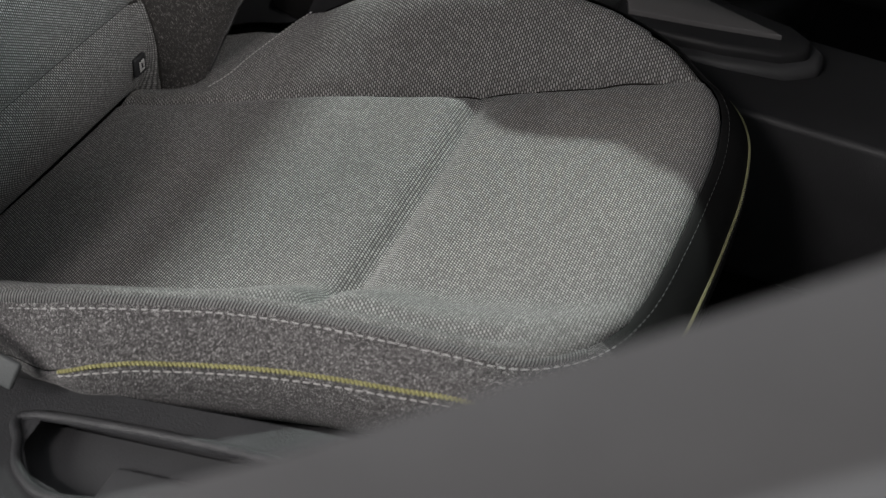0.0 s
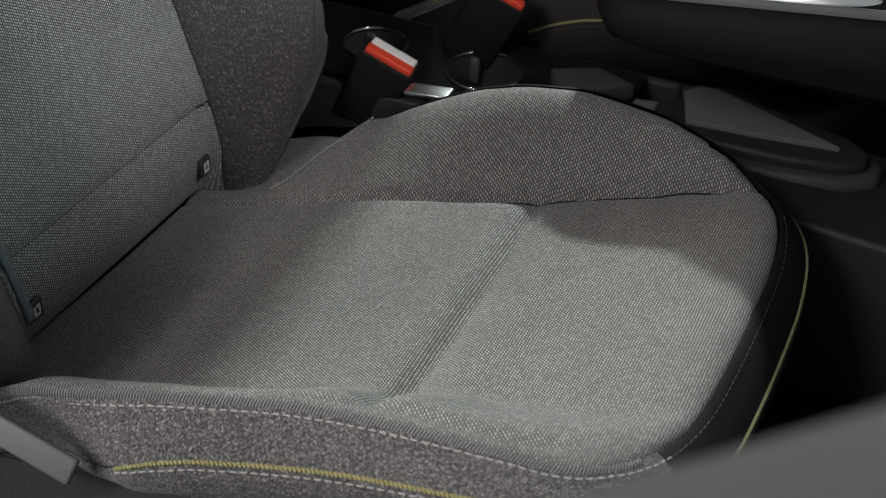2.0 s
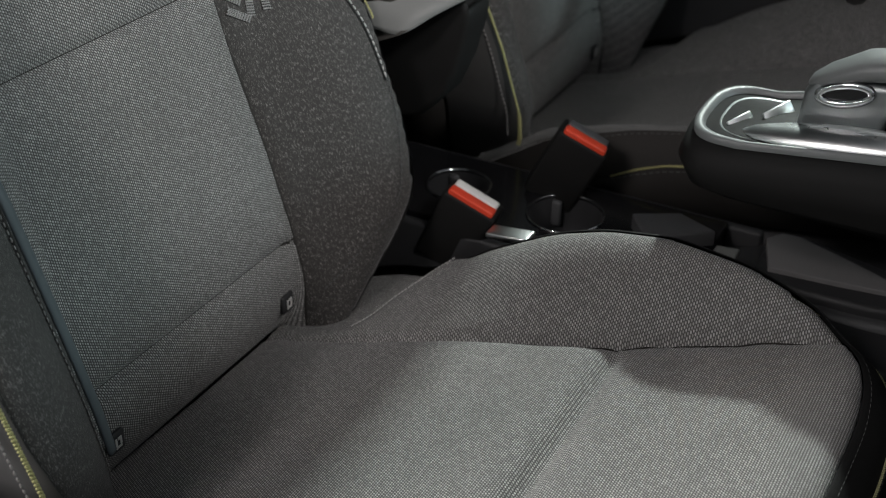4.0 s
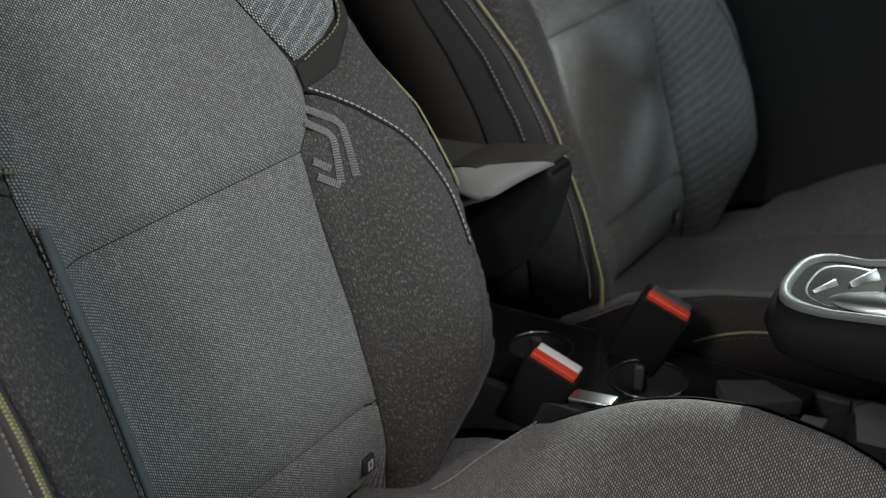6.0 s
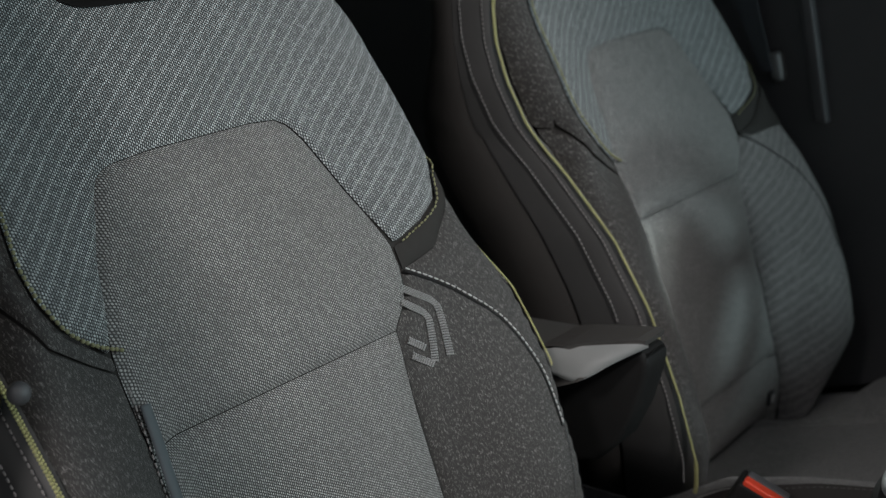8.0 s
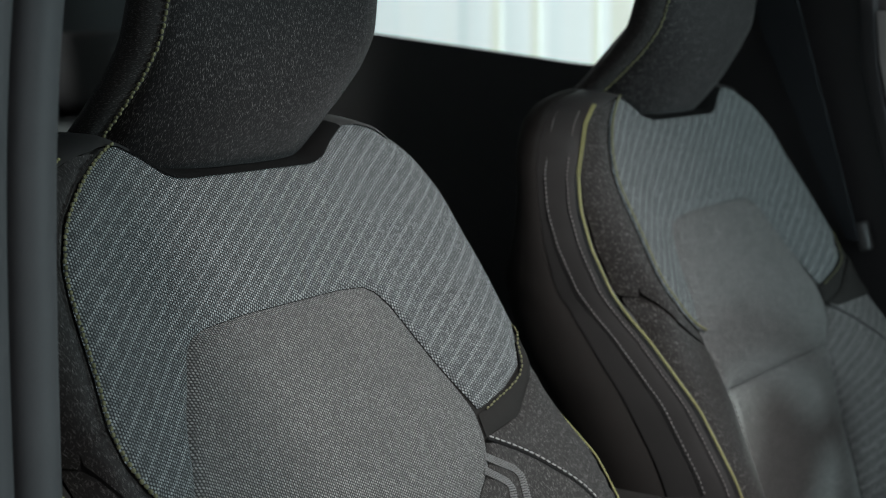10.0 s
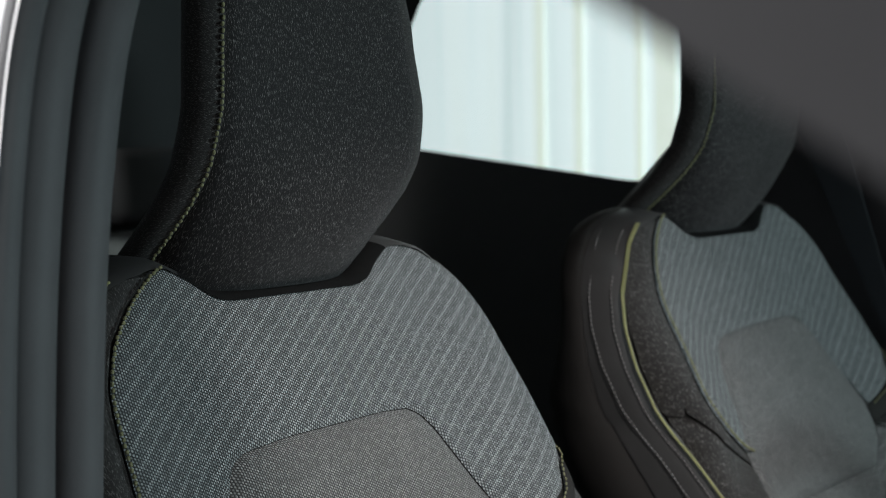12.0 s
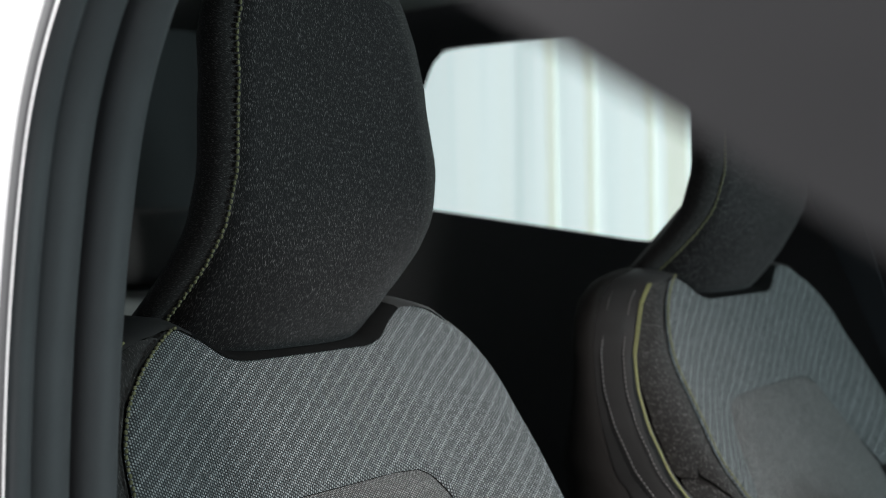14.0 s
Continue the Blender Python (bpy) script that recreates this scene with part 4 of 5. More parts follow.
WINDOW = [(p.x, p.y) for p in catmull([Vector(p) for p in ((-1.20, 1.43, 0), (-1.17, 1.405, 0), (-1.08, 1.394, 0), (-0.766, 1.357, 0), (-0.60, 1.338, 0), (-0.563, 1.345, 0), (-0.47, 1.36, 0), (-0.43, 1.42, 0), (-0.42, 1.52, 0), (-0.44, 1.66, 0), (-0.50, 1.715, 0), (-0.909, 1.72, 0), (-1.06, 1.72, 0), (-1.10, 1.705, 0), (-1.122, 1.677, 0), (-1.16, 1.60, 0), (-1.19, 1.50, 0))], 5, True)]
# Unseen front opening, its outline set to shape the light patch on the cushion.
FRONT_WINDOW = [(0.135, 1.37), (0.26, 1.385), (0.34, 1.415), (0.42, 1.46), (0.50, 1.53), (0.52, 1.58), (0.40, 1.66), (0.22, 1.735), (0.138, 1.745)]


def wider(ring, d):
    """A ring pushed outward by d."""
    out, n = [], len(ring)
    for i, (x, z) in enumerate(ring):
        tx, tz = ring[(i + 1) % n][0] - ring[i - 1][0], ring[(i + 1) % n][1] - ring[i - 1][1]
        k = math.hypot(tx, tz)
        ox, oz = tz / k, -tx / k
        if ox * (x - 0.45) + oz * (z - 1.0) < 0:
            ox, oz = -ox, -oz
        out.append((x + ox * d, z + oz * d))
    return out


side_r = part("wall_right", frame_wall(SIDE, [DOORWAY], RIGHT - 0.06, RIGHT - 0.052), PAINT, smooth=False)
structure(side_r, "white painted car body side round the open doorway", "car body")
lining_r = part("wall_right_lining", frame_wall(SIDE, [wider(DOORWAY, 0.036)], RIGHT - 0.050, RIGHT + 0.04), GREY_PLASTIC, smooth=False)
structure(lining_r, "black trim on the inside of the body side", "trim")
QUARTER = [(-0.034, 1.42), (-0.029, 1.345), (-0.020, 1.305), (-0.012, 1.290), (0.004, 1.287), (0.030, 1.287), (0.030, 1.42)]
side_l = part("wall_left", frame_wall(SIDE, [WINDOW, FRONT_WINDOW, QUARTER], LEFT, LEFT + 0.02), GREY_PLASTIC, smooth=False)
structure(side_l, "black inner body side with windows", "car body")
for nm, ring in (("window_1", WINDOW), ("window_2", FRONT_WINDOW), ("window_4", QUARTER)):
    pane = part(nm, slab(ring, LEFT + 0.008, LEFT + 0.012), GLASS, smooth=False)
    pane.visible_shadow = False
    structure(pane, "clear side window glass", "window")
# Unseen hatch opening, added to let light into the dark rear.
HATCH = [(-0.20, 1.38), (0.60, 1.38), (0.56, 1.70), (-0.16, 1.70)]
turned = Matrix(((0, 1, 0, 0), (1, 0, 0, 0), (0, 0, 1, 0), (0, 0, 0, 1)))
end = frame_wall([(RIGHT + 0.045, 0.32), (LEFT - 0.004, 0.32), (LEFT - 0.004, 1.798), (RIGHT + 0.045, 1.798)], [HATCH], -1.70, -1.64)
bmesh.ops.transform(end, matrix=turned, verts=end.verts)
bmesh.ops.recalc_face_normals(end, faces=end.faces)
rear = part("wall_back", end, BENCH, smooth=False)
structure(rear, "dark trimmed rear end of the cabin with an unseen hatch window added for light", "wall")
pane = part("window_3", slab(HATCH, -1.672, -1.668, "x"), GLASS, smooth=False)
pane.visible_shadow = False
structure(pane, "clear glass of the unseen hatch window", "window")

# Unseen bulkhead, added so its top edge keeps front light off the lower seats.
dash = part("wall_front", slab([(0.93, 0.32), (1.5, 0.32), (1.5, 1.08), (1.2, 1.10), (0.98, 1.06), (0.93, 0.98)], RIGHT, LEFT, "y", 0.02), PLASTIC)
structure(dash, "unseen black front bulkhead that closes the cabin and shades the seats", "wall")

# rubber seals round the doorway
loop = [Vector((x, 0, z)) for x, z in DOORWAY]


def seal_line(grow, y):
    out, n = [], len(loop)
    for i, p in enumerate(loop):
        t = loop[(i + 1) % n] - loop[i - 1]
        o = Vector((t.z, 0, -t.x)).normalized()
        if o.dot(p - Vector((0.45, 0, 1.0))) > 0:
            o = -o
        out.append(Vector((p.x + o.x * grow, y, p.z + o.z * grow)))
    return out


seal = thing("door_seal", "ribbed black rubber seal round the doorway", "seal")
for grow, y, r in ((-0.009, RIGHT - 0.050, 0.012), (-0.027, RIGHT - 0.020, 0.020), (-0.038, RIGHT + 0.026, 0.019)):
    part("rib", tube(seal_line(grow, y), r, 10, True), RUBBER, seal)

# door, ajar
H = Vector((1.03, -0.435, 0))
DOOR = Matrix.Translation(H) @ Matrix.Rotation(math.atan2(-0.36, -1.0), 4, "Z")
door = thing("door_1", "grey trimmed front door standing ajar", "car door", kind="structure")
door.matrix_world = DOOR


OPENING = [(0.235, 1.205), (0.3625, 1.128), (0.494, 1.055), (0.56, 1.022), (0.66, 1.005), (1.07, 1.00), (1.08, 1.42), (1.02, 1.545), (0.80, 1.56), (0.68, 1.525), (0.545, 1.446), (0.478, 1.402)]
LOWER = [(0.0, 0.45), (0.06, 0.42), (1.08, 0.42), (1.13, 0.9), (1.14, 1.01), (0.66, 1.01), (0.56, 1.030), (0.494, 1.062), (0.3625, 1.136), (0.235, 1.21), (0.12, 1.225), (0.02, 1.16)]
UPPER = [(0.122, 1.228), (0.235, 1.213)] + OPENING[:0:-1][:6] + [(1.07, 1.012), (1.14, 1.012), (1.145, 1.48), (1.06, 1.625), (0.76, 1.635), (0.58, 1.575), (0.36, 1.42), (0.16, 1.27)]
for nm, ring, mat, label in (("door_panel", LOWER, DOOR_TRIM, "satin grey door panel"), ("window_frame", UPPER, FRAME_TRIM, "dark satin window frame")):
    leaf = part(nm, frame_wall(ring, [], -0.028, 0.028), mat, door, label, False)
    soft = leaf.modifiers.new("round", "BEVEL")
    soft.width, soft.segments, soft.limit_method = 0.014, 3, "ANGLE"
bm = bmesh.new()
box(bm, (0.62, 0.05, 0.09), (0.60, -0.045, 0.78), None, 0.02)
part("armrest", bm, PLASTIC, door)
bm = bmesh.new()
box(bm, (0.95, 0.012, 0.46), (0.56, 0.036, 0.70), None, 0.005)
part("door_skin", bm, PAINT, door, "white painted outer skin")

# rear bench and far pillar
bench = thing("rear_seat", "dark rear bench in shadow behind the front seats", "car seat")
bm = bmesh.new()
box(bm, (0.5, 1.36, 0.26), (-1.1, MID, 0.52), None, 0.06)
part("bench_cushion", bm, BENCH, bench)
bm = bmesh.new()
box(bm, (0.18, 1.36, 0.66), (-1.42, MID, 0.92), Matrix.Rotation(radians(-18), 4, "Y"), 0.05)
part("bench_back", bm, BENCH, bench)
for dy in (-0.42, 0.42):
    bm = bmesh.new()
    box(bm, (0.09, 0.26, 0.16), (-1.55, MID + dy, 1.33), Matrix.Rotation(radians(-14), 4, "Y"), 0.035)
    part("bench_headrest", bm, BENCH, bench)

# ---------------------------------------------------------------- centre console
console = thing("centre_console", "black centre console between the front seats with two cup holders", "car console")
TOP = 0.642
CUPS = ((0.055, 0.405, 0.037), (0.193, 0.402, 0.043))


def ring_at(cx, cy, r, z, n=28):
    return [Vector((cx + r * math.cos(k * 2 * math.pi / n), cy + r * math.sin(k * 2 * math.pi / n), z)) for k in range(n)]


top = frame_wall([(-0.30, 0.325), (0.36, 0.325), (0.36, 0.475), (-0.30, 0.475)], [[(p.x, p.y) for p in ring_at(x, y, r, 0)] for x, y, r in CUPS], 0, 0.03)
bmesh.ops.transform(top, matrix=Matrix(((1, 0, 0, 0), (0, 0, 1, 0), (0, 1, 0, TOP - 0.03), (0, 0, 0, 1))), verts=top.verts)
bmesh.ops.recalc_face_normals(top, faces=top.faces)
part("console_top", top, GLOSS, console, "gloss black console top", False)
for x, y, r in CUPS:
    cup = part("cup_holder", loft([ring_at(x, y, r, TOP - 0.002), ring_at(x, y, r * 0.96, TOP - 0.03), ring_at(x, y, r * 0.90, TOP - 0.075), ring_at(x, y, r * 0.3, TOP - 0.077), ring_at(x, y, 0.001, TOP - 0.077)]), PLASTIC, console, "round black cup holder")
    part("rim", tube(ring_at(x, y, r + 0.001, TOP + 0.001, 40), 0.0014, 8, True), CHROME, cup, "chrome rim")
    bm = bmesh.new()
    box(bm, (0.012, 0.008, 0.032), (x - r * 0.55, y + r * 0.72, TOP - 0.02), None, 0.003)
    part("finger", bm, GREY_PLASTIC, cup)
for y0, y1 in ((0.310, 0.324), (0.476, 0.490)):
    bm = bmesh.new()
    box(bm, (0.70, y1 - y0, 0.32), (0.05, (y0 + y1) / 2, TOP - 0.165), None, 0.005)
    part("console_side", bm, PLASTIC, console)
bm = bmesh.new()
box(bm, (0.70, 0.14, 0.10), (0.05, 0.40, 0.42), None, 0.005)
part("console_base", bm, PLASTIC, console)
# open tray ahead of the cups
tray = part("tray", slab([(0.33, 0.600), (0.40, 0.622), (0.75, 0.60), (0.95, 0.62), (0.95, 0.40), (0.33, 0.40)], 0.315, 0.485, "y", 0.008), PLASTIC, console, "black lower tray")
# Rim paler than the tray: the lit lower edge is put into its colour.
part("tray_rim", slab([(0.405, 0.372), (0.53, 0.376), (0.600, 0.388), (0.632, 0.412), (0.634, 0.440), (0.605, 0.470), (0.44, 0.512), (0.405, 0.505)], 0.600, 0.6215, "z", 0.009), GREY_PLASTIC, console, "rim round the raised tray, paler for its lit edge")
part("raised_tray", slab([(0.408, 0.386), (0.53, 0.389), (0.592, 0.399), (0.617, 0.417), (0.618, 0.437), (0.592, 0.459), (0.44, 0.502), (0.408, 0.494)], 0.610, 0.634, "z", 0.007), PLASTIC, console)
part("charging_pad", slab([(0.426, 0.407), (0.407, 0.466), (0.420, 0.484), (0.440, 0.486), (0.51, 0.457), (0.586, 0.424), (0.50, 0.413)], 0.633, 0.640, "z", 0.001), PAD_GREY, console, "grey rubber pad in the tray")
part("card_slot", slab([(0.268, 0.412), (0.315, 0.439), (0.363, 0.419), (0.301, 0.367)], 0.640, 0.660, "z", 0.003), GREY_PLASTIC, console, "grey card slot")
for x, y, z, w in ((0.174, 0.297, 0.664, 0.05), (0.390, 0.360, 0.670, 0.026)):
    bm = bmesh.new()
    box(bm, (w, 0.022, 0.006), (x, y, z), Matrix.Rotation(radians(-6), 4, "Y"), 0.002)
    part("trim_strip", bm, ARMREST if w < 0.03 else BRIGHT, console, "pale silver trim strip")

# armrest between the backrests
armrest = thing("armrest", "grey vinyl armrest between the front seats with a nose paled by painted light", "armrest")
PAD = [(-0.34, 0.868, 0.312), (-0.02, 0.884, 0.311), (0.008, 0.891, 0.312), (0.078, 0.902, 0.345), (0.088, 0.901, 0.349), (0.086, 0.894, 0.348), (0.034, 0.859, 0.301), (-0.06, 0.815, 0.304), (-0.34, 0.80, 0.312)]


def wedge(points, far):
    """A solid between a slanted near face and an upright far face."""
    bm = bmesh.new()
    a = [bm.verts.new((x, y, z)) for x, z, y in points]
    c = [bm.verts.new((x, far(y), z)) for x, z, y in points]
    n = len(a)
    for i in range(n):
        k = (i + 1) % n
        bm.faces.new((a[i], c[i], c[k], a[k]))
    for r in (a, c[::-1]):
        m = bm.verts.new(sum((v.co for v in r[1:-1]), Vector()) / (n - 2))
        for i in range(n):
            bm.faces.new((r[i], r[(i + 1) % n], m))
    bmesh.ops.recalc_face_normals(bm, faces=bm.faces)
    return bm


part("pad", wedge([(x, z, y + 0.005) for x, z, y in PAD], lambda y: 0.398), ARM_TOP, armrest, "dark padded lid", False)


def nose():
    """The pale nose under the lid: a face that rolls under along a curved lower edge."""
    upper = catmull([Vector(p) for p in ((-0.034, 0.3075, 0.8800), (0.012, 0.3215, 0.8890), (0.055, 0.3350, 0.8965), (0.082, 0.3445, 0.9000), (0.0925, 0.3500, 0.8985))], 6)
    lower = catmull([Vector(p) for p in ((-0.034, 0.3080, 0.8640), (0.004, 0.3090, 0.8590), (0.034, 0.3090, 0.8590), (0.066, 0.3300, 0.8800), (0.0930, 0.3520, 0.8960))], 6)
    bm = bmesh.new()
    rows = []
    for p, q in zip(upper, lower):
        depth = (p - q).length
        row = [p.lerp(q, k / 7) + Vector((0.45, -0.75, 0.1)).normalized() * depth * 0.05 * math.sin(math.pi * k / 7) for k in range(8)]
        row += [q + Vector((-0.006, 0.010, -0.002)), q + Vector((-0.030, 0.050, 0.004))]
        rows.append([bm.verts.new(c) for c in row])
    for a, b in zip(rows, rows[1:]):
        for k in range(len(a) - 1):
            bm.faces.new((a[k], a[k + 1], b[k + 1], b[k]))
    bmesh.ops.recalc_face_normals(bm, faces=bm.faces)
    return bm


# The nose's paler grey carries the light that falls on it.
part("nose", nose(), ARMREST, armrest, "rounded nose, paler grey for the light on it")
part("end_cap", slab([(-0.16, 0.865), (0.030, 0.868), (0.068, 0.887), (0.083, 0.888), (0.090, 0.876), (0.088, 0.858), (0.076, 0.815), (0.058, 0.775), (0.030, 0.745), (-0.02, 0.730), (-0.16, 0.728)], 0.356, 0.408, "y", 0.008), BLACK, armrest, "black moulded end of the armrest")
part("hinge_block", slab([(-0.34, 0.62), (-0.34, 0.798), (-0.10, 0.798), (-0.13, 0.62)], 0.325, 0.385, "y", 0.012), PLASTIC, armrest)


def buckle(label, a, b, lean):
    """A seat-belt buckle with a press bar, from the two ends of its upper edge."""
    ob = thing("belt_buckle", label, "seat belt buckle", (0, 0, 0), "seat belt buckles")
    ax = (Vector(b) - Vector(a)).normalized()
    side = Vector((0, 1, 0))
    side = (side - ax * side.dot(ax)).normalized()
    up = ax.cross(side) if ax.cross(side).z > 0 else side.cross(ax)
    m = Matrix((ax, side, up)).transposed().to_4x4()
    c = (Vector(a) + Vector(b)) / 2 + side * 0.011
    L = (Vector(b) - Vector(a)).length
    bm = bmesh.new()
    box(bm, (L + 0.010, 0.034, 0.095), c - up * 0.049, m, 0.005)
    part("case", bm, BLACK, ob)
    bm = bmesh.new()
    box(bm, (L, 0.013, 0.012), c - side * 0.0085 - up * 0.0028, m, 0.002)
    part("press_bar", bm, RED, ob, "red press bar")
    bm = bmesh.new()
    box(bm, (L * 0.96, 0.013, 0.010), c + side * 0.0055 - up * 0.0022, m, 0.002)
    part("slot_face", bm, PALE if lean else GREY_PLASTIC, ob, "pale slot face" if lean else "")
    part("stalk", tube([c - up * 0.09, c - up * 0.13 - ax * 0.02, Vector((c.x - 0.06, c.y, 0.45))], 0.011, 8, squash=0.5), PLASTIC, ob)
    return ob


buckle("black belt buckle with red press bar and pale top", (0.092, 0.312, 0.690), (0.143, 0.318, 0.668), True)
buckle("black belt buckle with red bar beside the far seat", (0.173, 0.434, 0.730), (0.219, 0.445, 0.707), False)

# raised bridge with the gear selector
bridge = thing("gear_console", "raised black console bridge with silver gear selector surround", "car console")
BY, BZ = 0.380, 0.822


def capsule(x0, x1, w, z, up=0.105, y=BY, n=18):
    """A flat ring with a squarish round rear end."""
    out = []
    for k in range(n + 1):
        a = k * math.pi / n
        out.append(Vector((x0 + 0.055 * (1 - math.sin(a) ** 0.55), y - w * math.copysign(abs(math.cos(a)) ** 0.7, math.cos(a)) * (1.0 - 0.16 * rise((a - 1.0) / 1.1)), z)))
    return out + [Vector((x1, y + w * 0.84 + (x1 - x0) * 0.13, z + (x1 - x0) * up * 1.4)), Vector((x1, y - w, z + (x1 - x0) * up))]


part("bridge_body", loft([capsule(0.346, 1.1, 0.071, BZ - 0.004), capsule(0.338, 1.1, 0.082, BZ - 0.012), capsule(0.335, 1.1, 0.092, BZ - 0.026, 0.07), capsule(0.346, 1.1, 0.091, BZ - 0.046, 0.0), capsule(0.366, 1.1, 0.084, BZ - 0.053, -0.02), capsule(0.46, 1.1, 0.06, BZ - 0.056, -0.05)], True), BLACK, bridge, "black grained bridge")
part("surround", loft([capsule(0.344, 0.8, 0.074, BZ - 0.005), capsule(0.344, 0.8, 0.074, BZ + 0.001), capsule(0.347, 0.8, 0.071, BZ + 0.003), capsule(0.352, 0.8, 0.067, BZ + 0.002), capsule(0.354, 0.8, 0.066, BZ - 0.003)]), GREY_SATIN, bridge, "satin silver surround")
part("groove", loft([capsule(0.354, 0.8, 0.066, BZ - 0.003), capsule(0.356, 0.8, 0.064, BZ - 0.009), capsule(0.363, 0.8, 0.058, BZ - 0.009), capsule(0.365, 0.8, 0.056, BZ - 0.004)]), GLOSS, bridge, "gloss black groove")
part("inner_trim", loft([capsule(0.365, 0.8, 0.056, BZ - 0.004), capsule(0.366, 0.8, 0.055, BZ - 0.001), capsule(0.371, 0.8, 0.051, BZ - 0.003), capsule(0.375, 0.8, 0.047, BZ - 0.011)]), SATIN, bridge, "satin silver inner trim")
part("inlay", loft([capsule(0.375, 0.8, 0.048, BZ - 0.010), capsule(0.379, 0.8, 0.045, BZ - 0.016), capsule(0.46, 0.79, 0.001, BZ - 0.016)]), GLOSS, bridge)
lever = thing("gear_lever", "chrome and grey gear lever on the console bridge", "gear lever")
dome = bmesh.new()
bmesh.ops.create_uvsphere(dome, u_segments=32, v_segments=12, radius=1, matrix=Matrix.Translation((0.496, BY - 0.038, BZ + 0.006)) @ Matrix.Rotation(-0.105, 4, "Y") @ Matrix.Diagonal((0.106, 0.024, 0.017, 1)))
part("base_plate", dome, BRIGHT, lever, "chrome lever base")
part("shaft", slab([(0.436, 0.812), (0.441, 0.862), (0.453, 0.878), (0.53, 0.884), (0.54, 0.865), (0.520, 0.848), (0.516, 0.812)], BY - 0.016, BY + 0.022, "y", 0.007), SATIN, lever, "grey satin shaft")
part("knob", loft([[Vector((0.452 + t * 0.11, BY + 0.002 + r * math.sin(a), 0.873 + t * 0.020 + 0.016 * math.sin(t * 2.6) + r * 0.55 * math.cos(a))) for a in (k * math.pi / 8 for k in range(16))] for t, r in ((-0.10, 0.003), (-0.07, 0.012), (0.05, 0.020), (0.35, 0.026), (0.8, 0.028), (1.1, 0.024), (1.25, 0.010))], True), GREY_SATIN, lever, "satin grey knob")
oval = [Vector((0.479 + 0.024 * math.cos(a), BY - 0.0175, 0.868 + 0.0095 * math.sin(a) + 0.005 * math.cos(a))) for a in (k * math.pi / 14 for k in range(28))]
part("trigger_ring", tube(oval, 0.0042, 8, True), CHROME, lever, "chrome ring")
part("trigger", slab([(p.x, p.z) for p in oval], BY - 0.0170, BY - 0.0155, "y"), GLOSS, lever, "gloss black inset", False)
for x, y, z, L, w in ((0.388, BY - 0.022, BZ - 0.003, 0.030, 0.016), (0.420, BY + 0.004, BZ - 0.001, 0.036, 0.026), (0.448, BY + 0.026, BZ + 0.003, 0.030, 0.022)):
    bm = bmesh.new()
    n = Vector((0.68, -0.49, 0.55)).normalized()
    ax = (Vector((0.45, 0.9, 0.15)) - n * n.dot(Vector((0.45, 0.9, 0.15)))).normalized()
    m = Matrix((ax, n.cross(ax), n)).transposed().to_4x4()
    box(bm, (L, w, 0.003), (x, y, z), m, 0.0012)
    part("facet", bm, BRIGHT, lever, "bright chrome facet")

# steering wheel ahead of the far seat
wheel = thing("steering_wheel", "black steering wheel ahead of the far seat", "steering wheel")
WC, WM = Vector((0.475, 0.776, 1.0)), Matrix.Rotation(radians(112), 4, "Y")
spin = lambda r, a, h=0.0: WC + WM @ Vector((r * math.cos(a), r * math.sin(a), h))
part("rim", tube([spin(0.178, k * math.pi / 32) for k in range(64)], 0.015, 10, True), LEATHER, wheel)
part("hub", loft([[spin(r, k * math.pi / 16, h) for k in range(32)] for r, h in ((0.02, -0.03), (0.086, -0.026), (0.100, 0.0), (0.086, 0.022), (0.02, 0.03))], True), PLASTIC, wheel)
for a in (math.pi / 2, -math.pi / 2, 0.0):
    part("spoke", tube([spin(0.06, a), spin(0.12, a), spin(0.172, a)], 0.034, 8, squash=0.35), PLASTIC, wheel)
part("column", tube([spin(0.0, 0, 0.03 * k) for k in (1, 4, 9, 14)], 0.055, 12), PLASTIC, wheel)

# ---------------------------------------------------------------- outer side of the near seat
valance = thing("seat_valance", "black grained plastic seat side cover with a lever recess", "seat trim")
ledge = lambda x: 0.62 + 0.2 * (x - 0.16)
HOLE = [(0.190, -0.304), (0.374, -0.300), (0.372, -0.322), (0.330, -0.345), (0.252, -0.362), (0.214, -0.352), (0.192, -0.329)]
cover = frame_wall([(-0.02, -0.272), (0.60, -0.262), (0.60, -0.385), (-0.02, -0.385)], [HOLE], -0.03, 0.0)
for v in cover.verts:
    x, d, y = v.co
    v.co = Vector((x, y, ledge(x) + d - 0.004))
bmesh.ops.recalc_face_normals(cover, faces=cover.faces)
cov = part("cover", cover, HIDE_PLASTIC, valance, "", False)
soft = cov.modifiers.new("round", "BEVEL")
soft.width, soft.segments, soft.limit_method = 0.008, 4, "ANGLE"
lip = [Vector((0.281 + (x - 0.281) * 1.05, -0.330 + (y + 0.330) * 1.12, ledge(x) - 0.0045)) for x, y in HOLE]
part("recess_rim", tube(catmull(lip, 6, True), 0.0042, 8, True), HIDE_PLASTIC, valance, "rounded rim of the recess")
part("outer_face", slab([(-0.02, 0.40), (0.60, 0.40), (0.60, 0.672), (-0.02, 0.548)], -0.384, -0.372, "y", 0.004), HIDE_PLASTIC, valance)
pan = bmesh.new()
box(pan, (0.24, 0.085, 0.006), (0.28, -0.330, ledge(0.28) - 0.030), Matrix.Rotation(radians(-11.3), 4, "Y"), 0.002)
part("recess_floor", pan, GREY_PLASTIC, valance, "dark grey recess floor")
pan = bmesh.new()
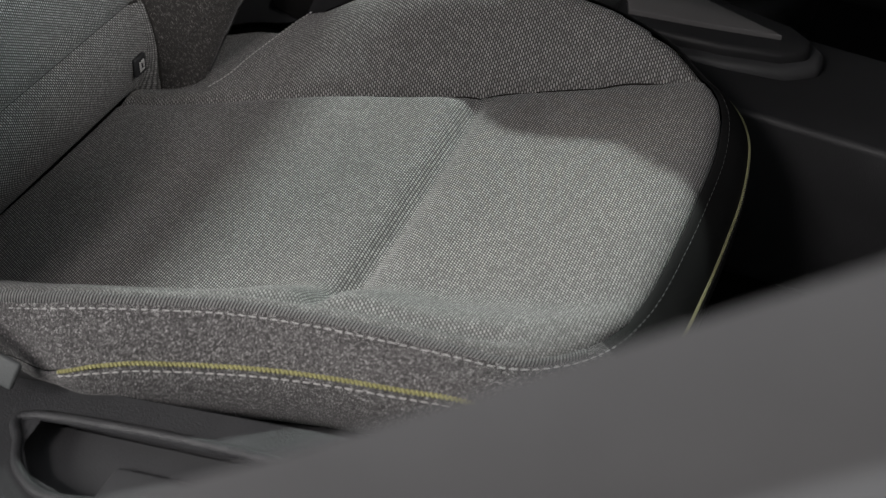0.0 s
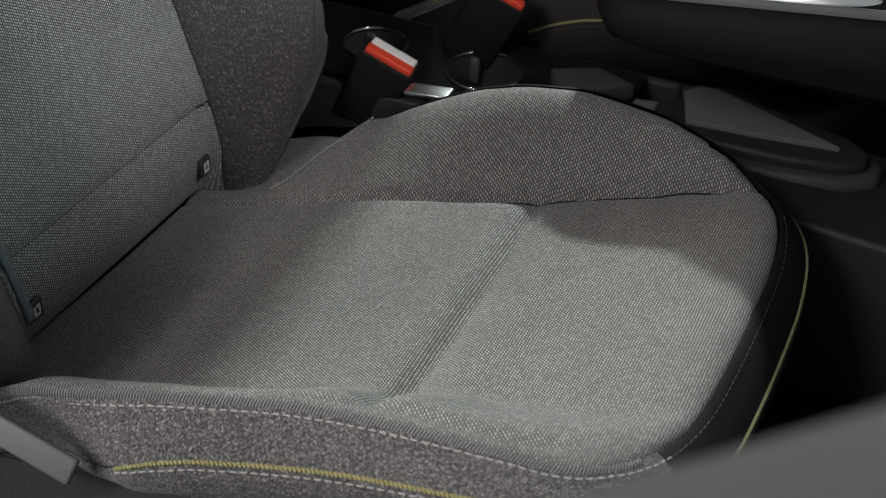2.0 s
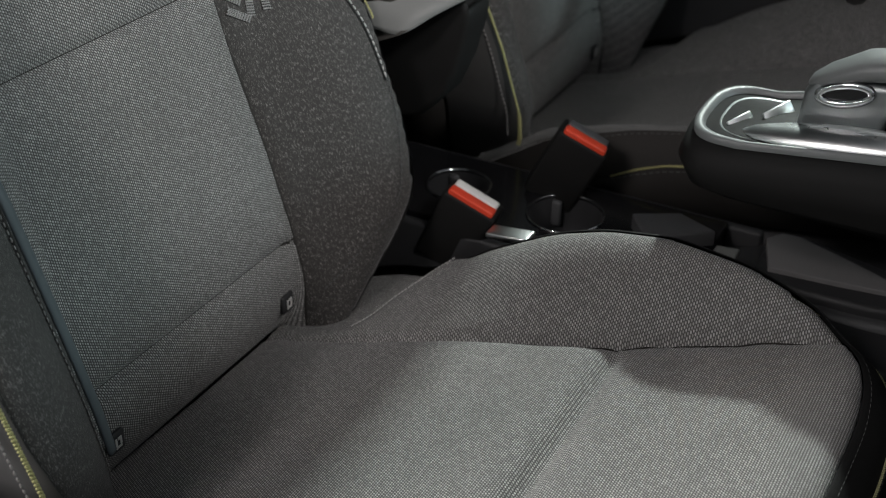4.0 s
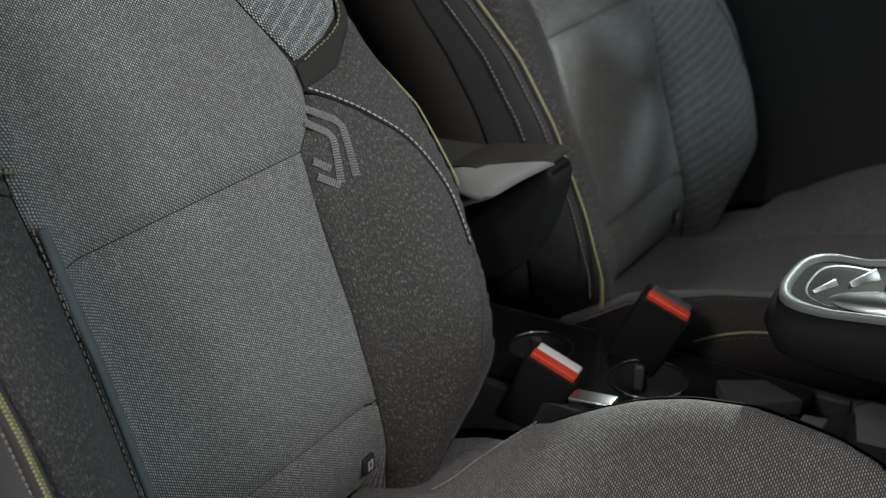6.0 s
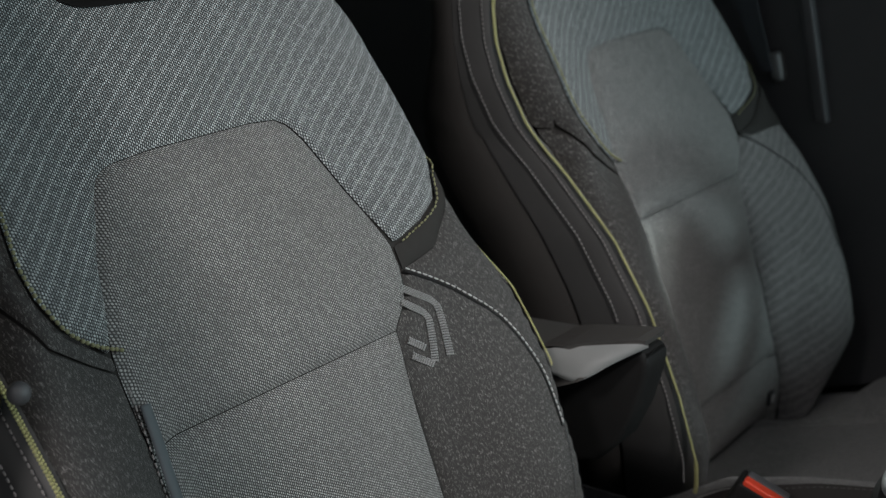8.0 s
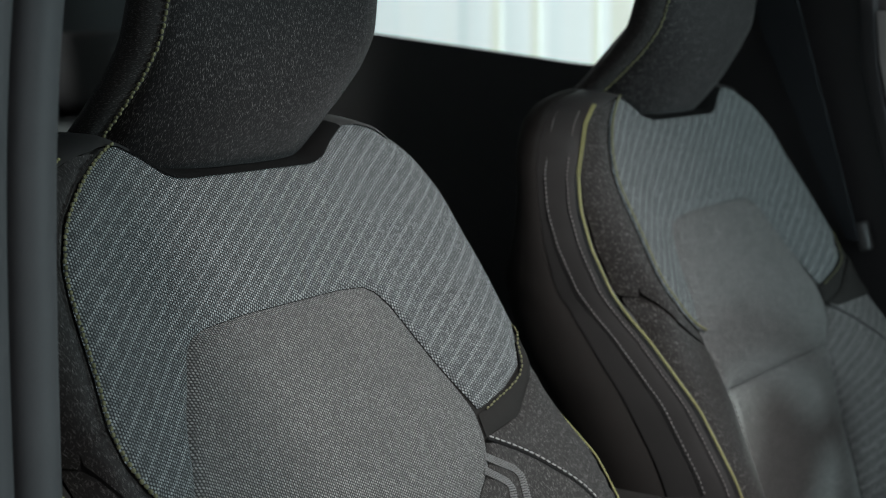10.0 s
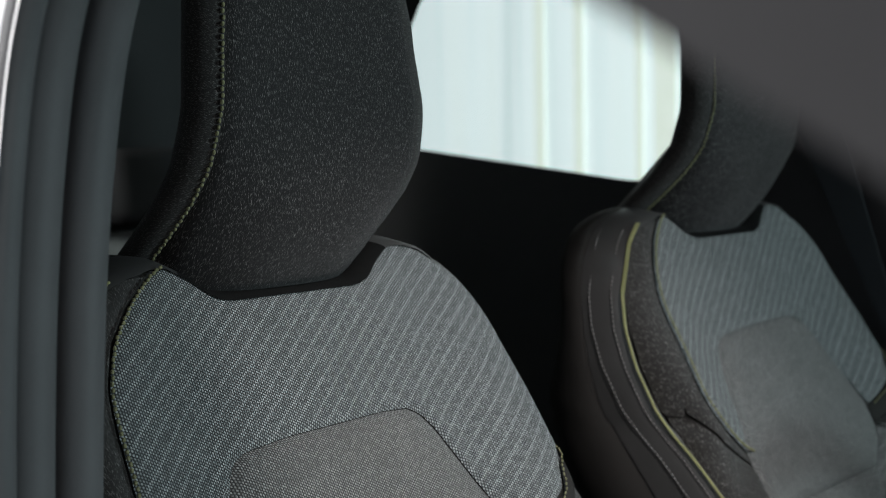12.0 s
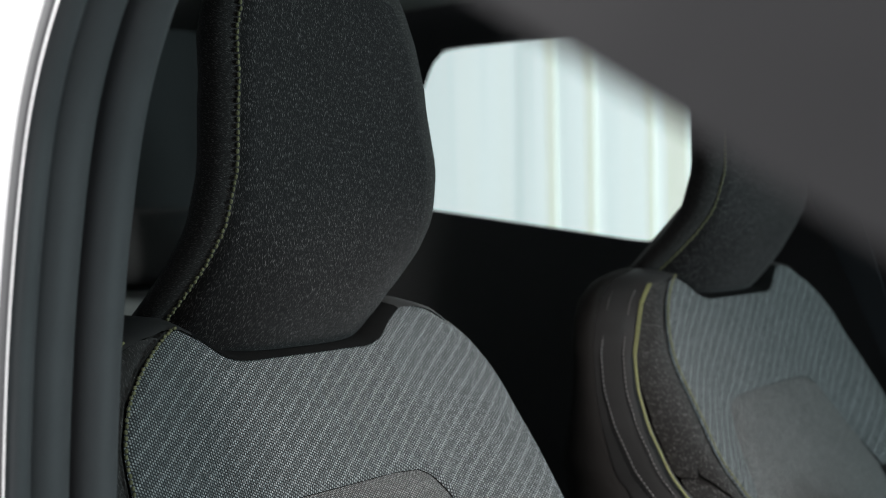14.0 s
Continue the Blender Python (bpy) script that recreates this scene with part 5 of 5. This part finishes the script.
box(pan, (0.10, 0.040, 0.012), (0.31, -0.335, ledge(0.31) - 0.026), Matrix.Rotation(radians(-11.3), 4, "Y"), 0.006)
part("lever", pan, GREY_PLASTIC, valance, "dark grey adjuster lever")
strap = thing("recliner_lever", "flat satin grey lever beside the cushion", "seat lever")
bm = bmesh.new()
box(bm, (0.13, 0.006, 0.022), (0.100, -0.290, 0.657), Matrix.Rotation(radians(14), 4, "Y") @ Matrix.Rotation(radians(-35), 4, "X"), 0.0028)
part("handle", bm, LEVER, strap)

# belt webbing and guide by the near pillar, and the far belt
belt = thing("seat_belt", "blue-grey belt webbing hanging by the door pillar", "seat belt")
part("webbing", slab([(-0.175, 0.62), (-0.128, 0.62), (-0.118, 1.25), (-0.150, 1.52), (-0.190, 1.52), (-0.165, 1.25)], -0.302, -0.2995, "y"), WEBBING, belt, "", False)
bm = bmesh.new()
box(bm, (0.045, 0.016, 0.030), (-0.125, -0.293, 1.020), None, 0.006)
part("tongue", bm, GLOSS, belt, "black belt tongue")
bm = bmesh.new()
bmesh.ops.create_uvsphere(bm, u_segments=14, v_segments=8, radius=0.009, matrix=Matrix.Translation((-0.086, -0.284, 1.026)))
part("stop_button", bm, GREY_PLASTIC, belt, "grey stop button")
far_belt = thing("seat_belt", "dark belt webbing by the far pillar", "seat belt")
part("webbing", slab([(-0.098, 1.075), (-0.080, 1.075), (-0.162, 1.341), (-0.26, 1.66), (-0.37, 1.66), (-0.224, 1.341)], 1.085, 1.088, "y"), WEBBING, far_belt, "", False)
guide = thing("belt_guide", "small grey belt guide on the far door pillar", "belt guide")
bm = bmesh.new()
box(bm, (0.020, 0.02, 0.045), (-0.080, 1.105, 1.08), Matrix.Rotation(radians(-14), 4, "Y"), 0.006)
part("slide", bm, GREY_SATIN, guide)
strip = part("trim", slab([(-0.100, 1.45), (-0.077, 1.45), (-0.067, 1.341), (-0.025, 1.154), (0.006, 1.0), (-0.016, 1.0), (-0.044, 1.153), (-0.093, 1.341)], 1.098, 1.118, "y", 0.004), GREY_PLASTIC)
structure(strip, "grey trim strip on the far door pillar", "trim")
# Pale slab added to paint bright window light beside the pillar.
pale = part("trim", slab([(-0.074, 1.42), (-0.066, 1.345), (-0.050, 1.277), (-0.030, 1.290), (-0.040, 1.345), (-0.048, 1.42)], 1.099, 1.117, "y", 0.003), PALE)
structure(pale, "pale slab standing for bright window light by the far pillar", "trim")
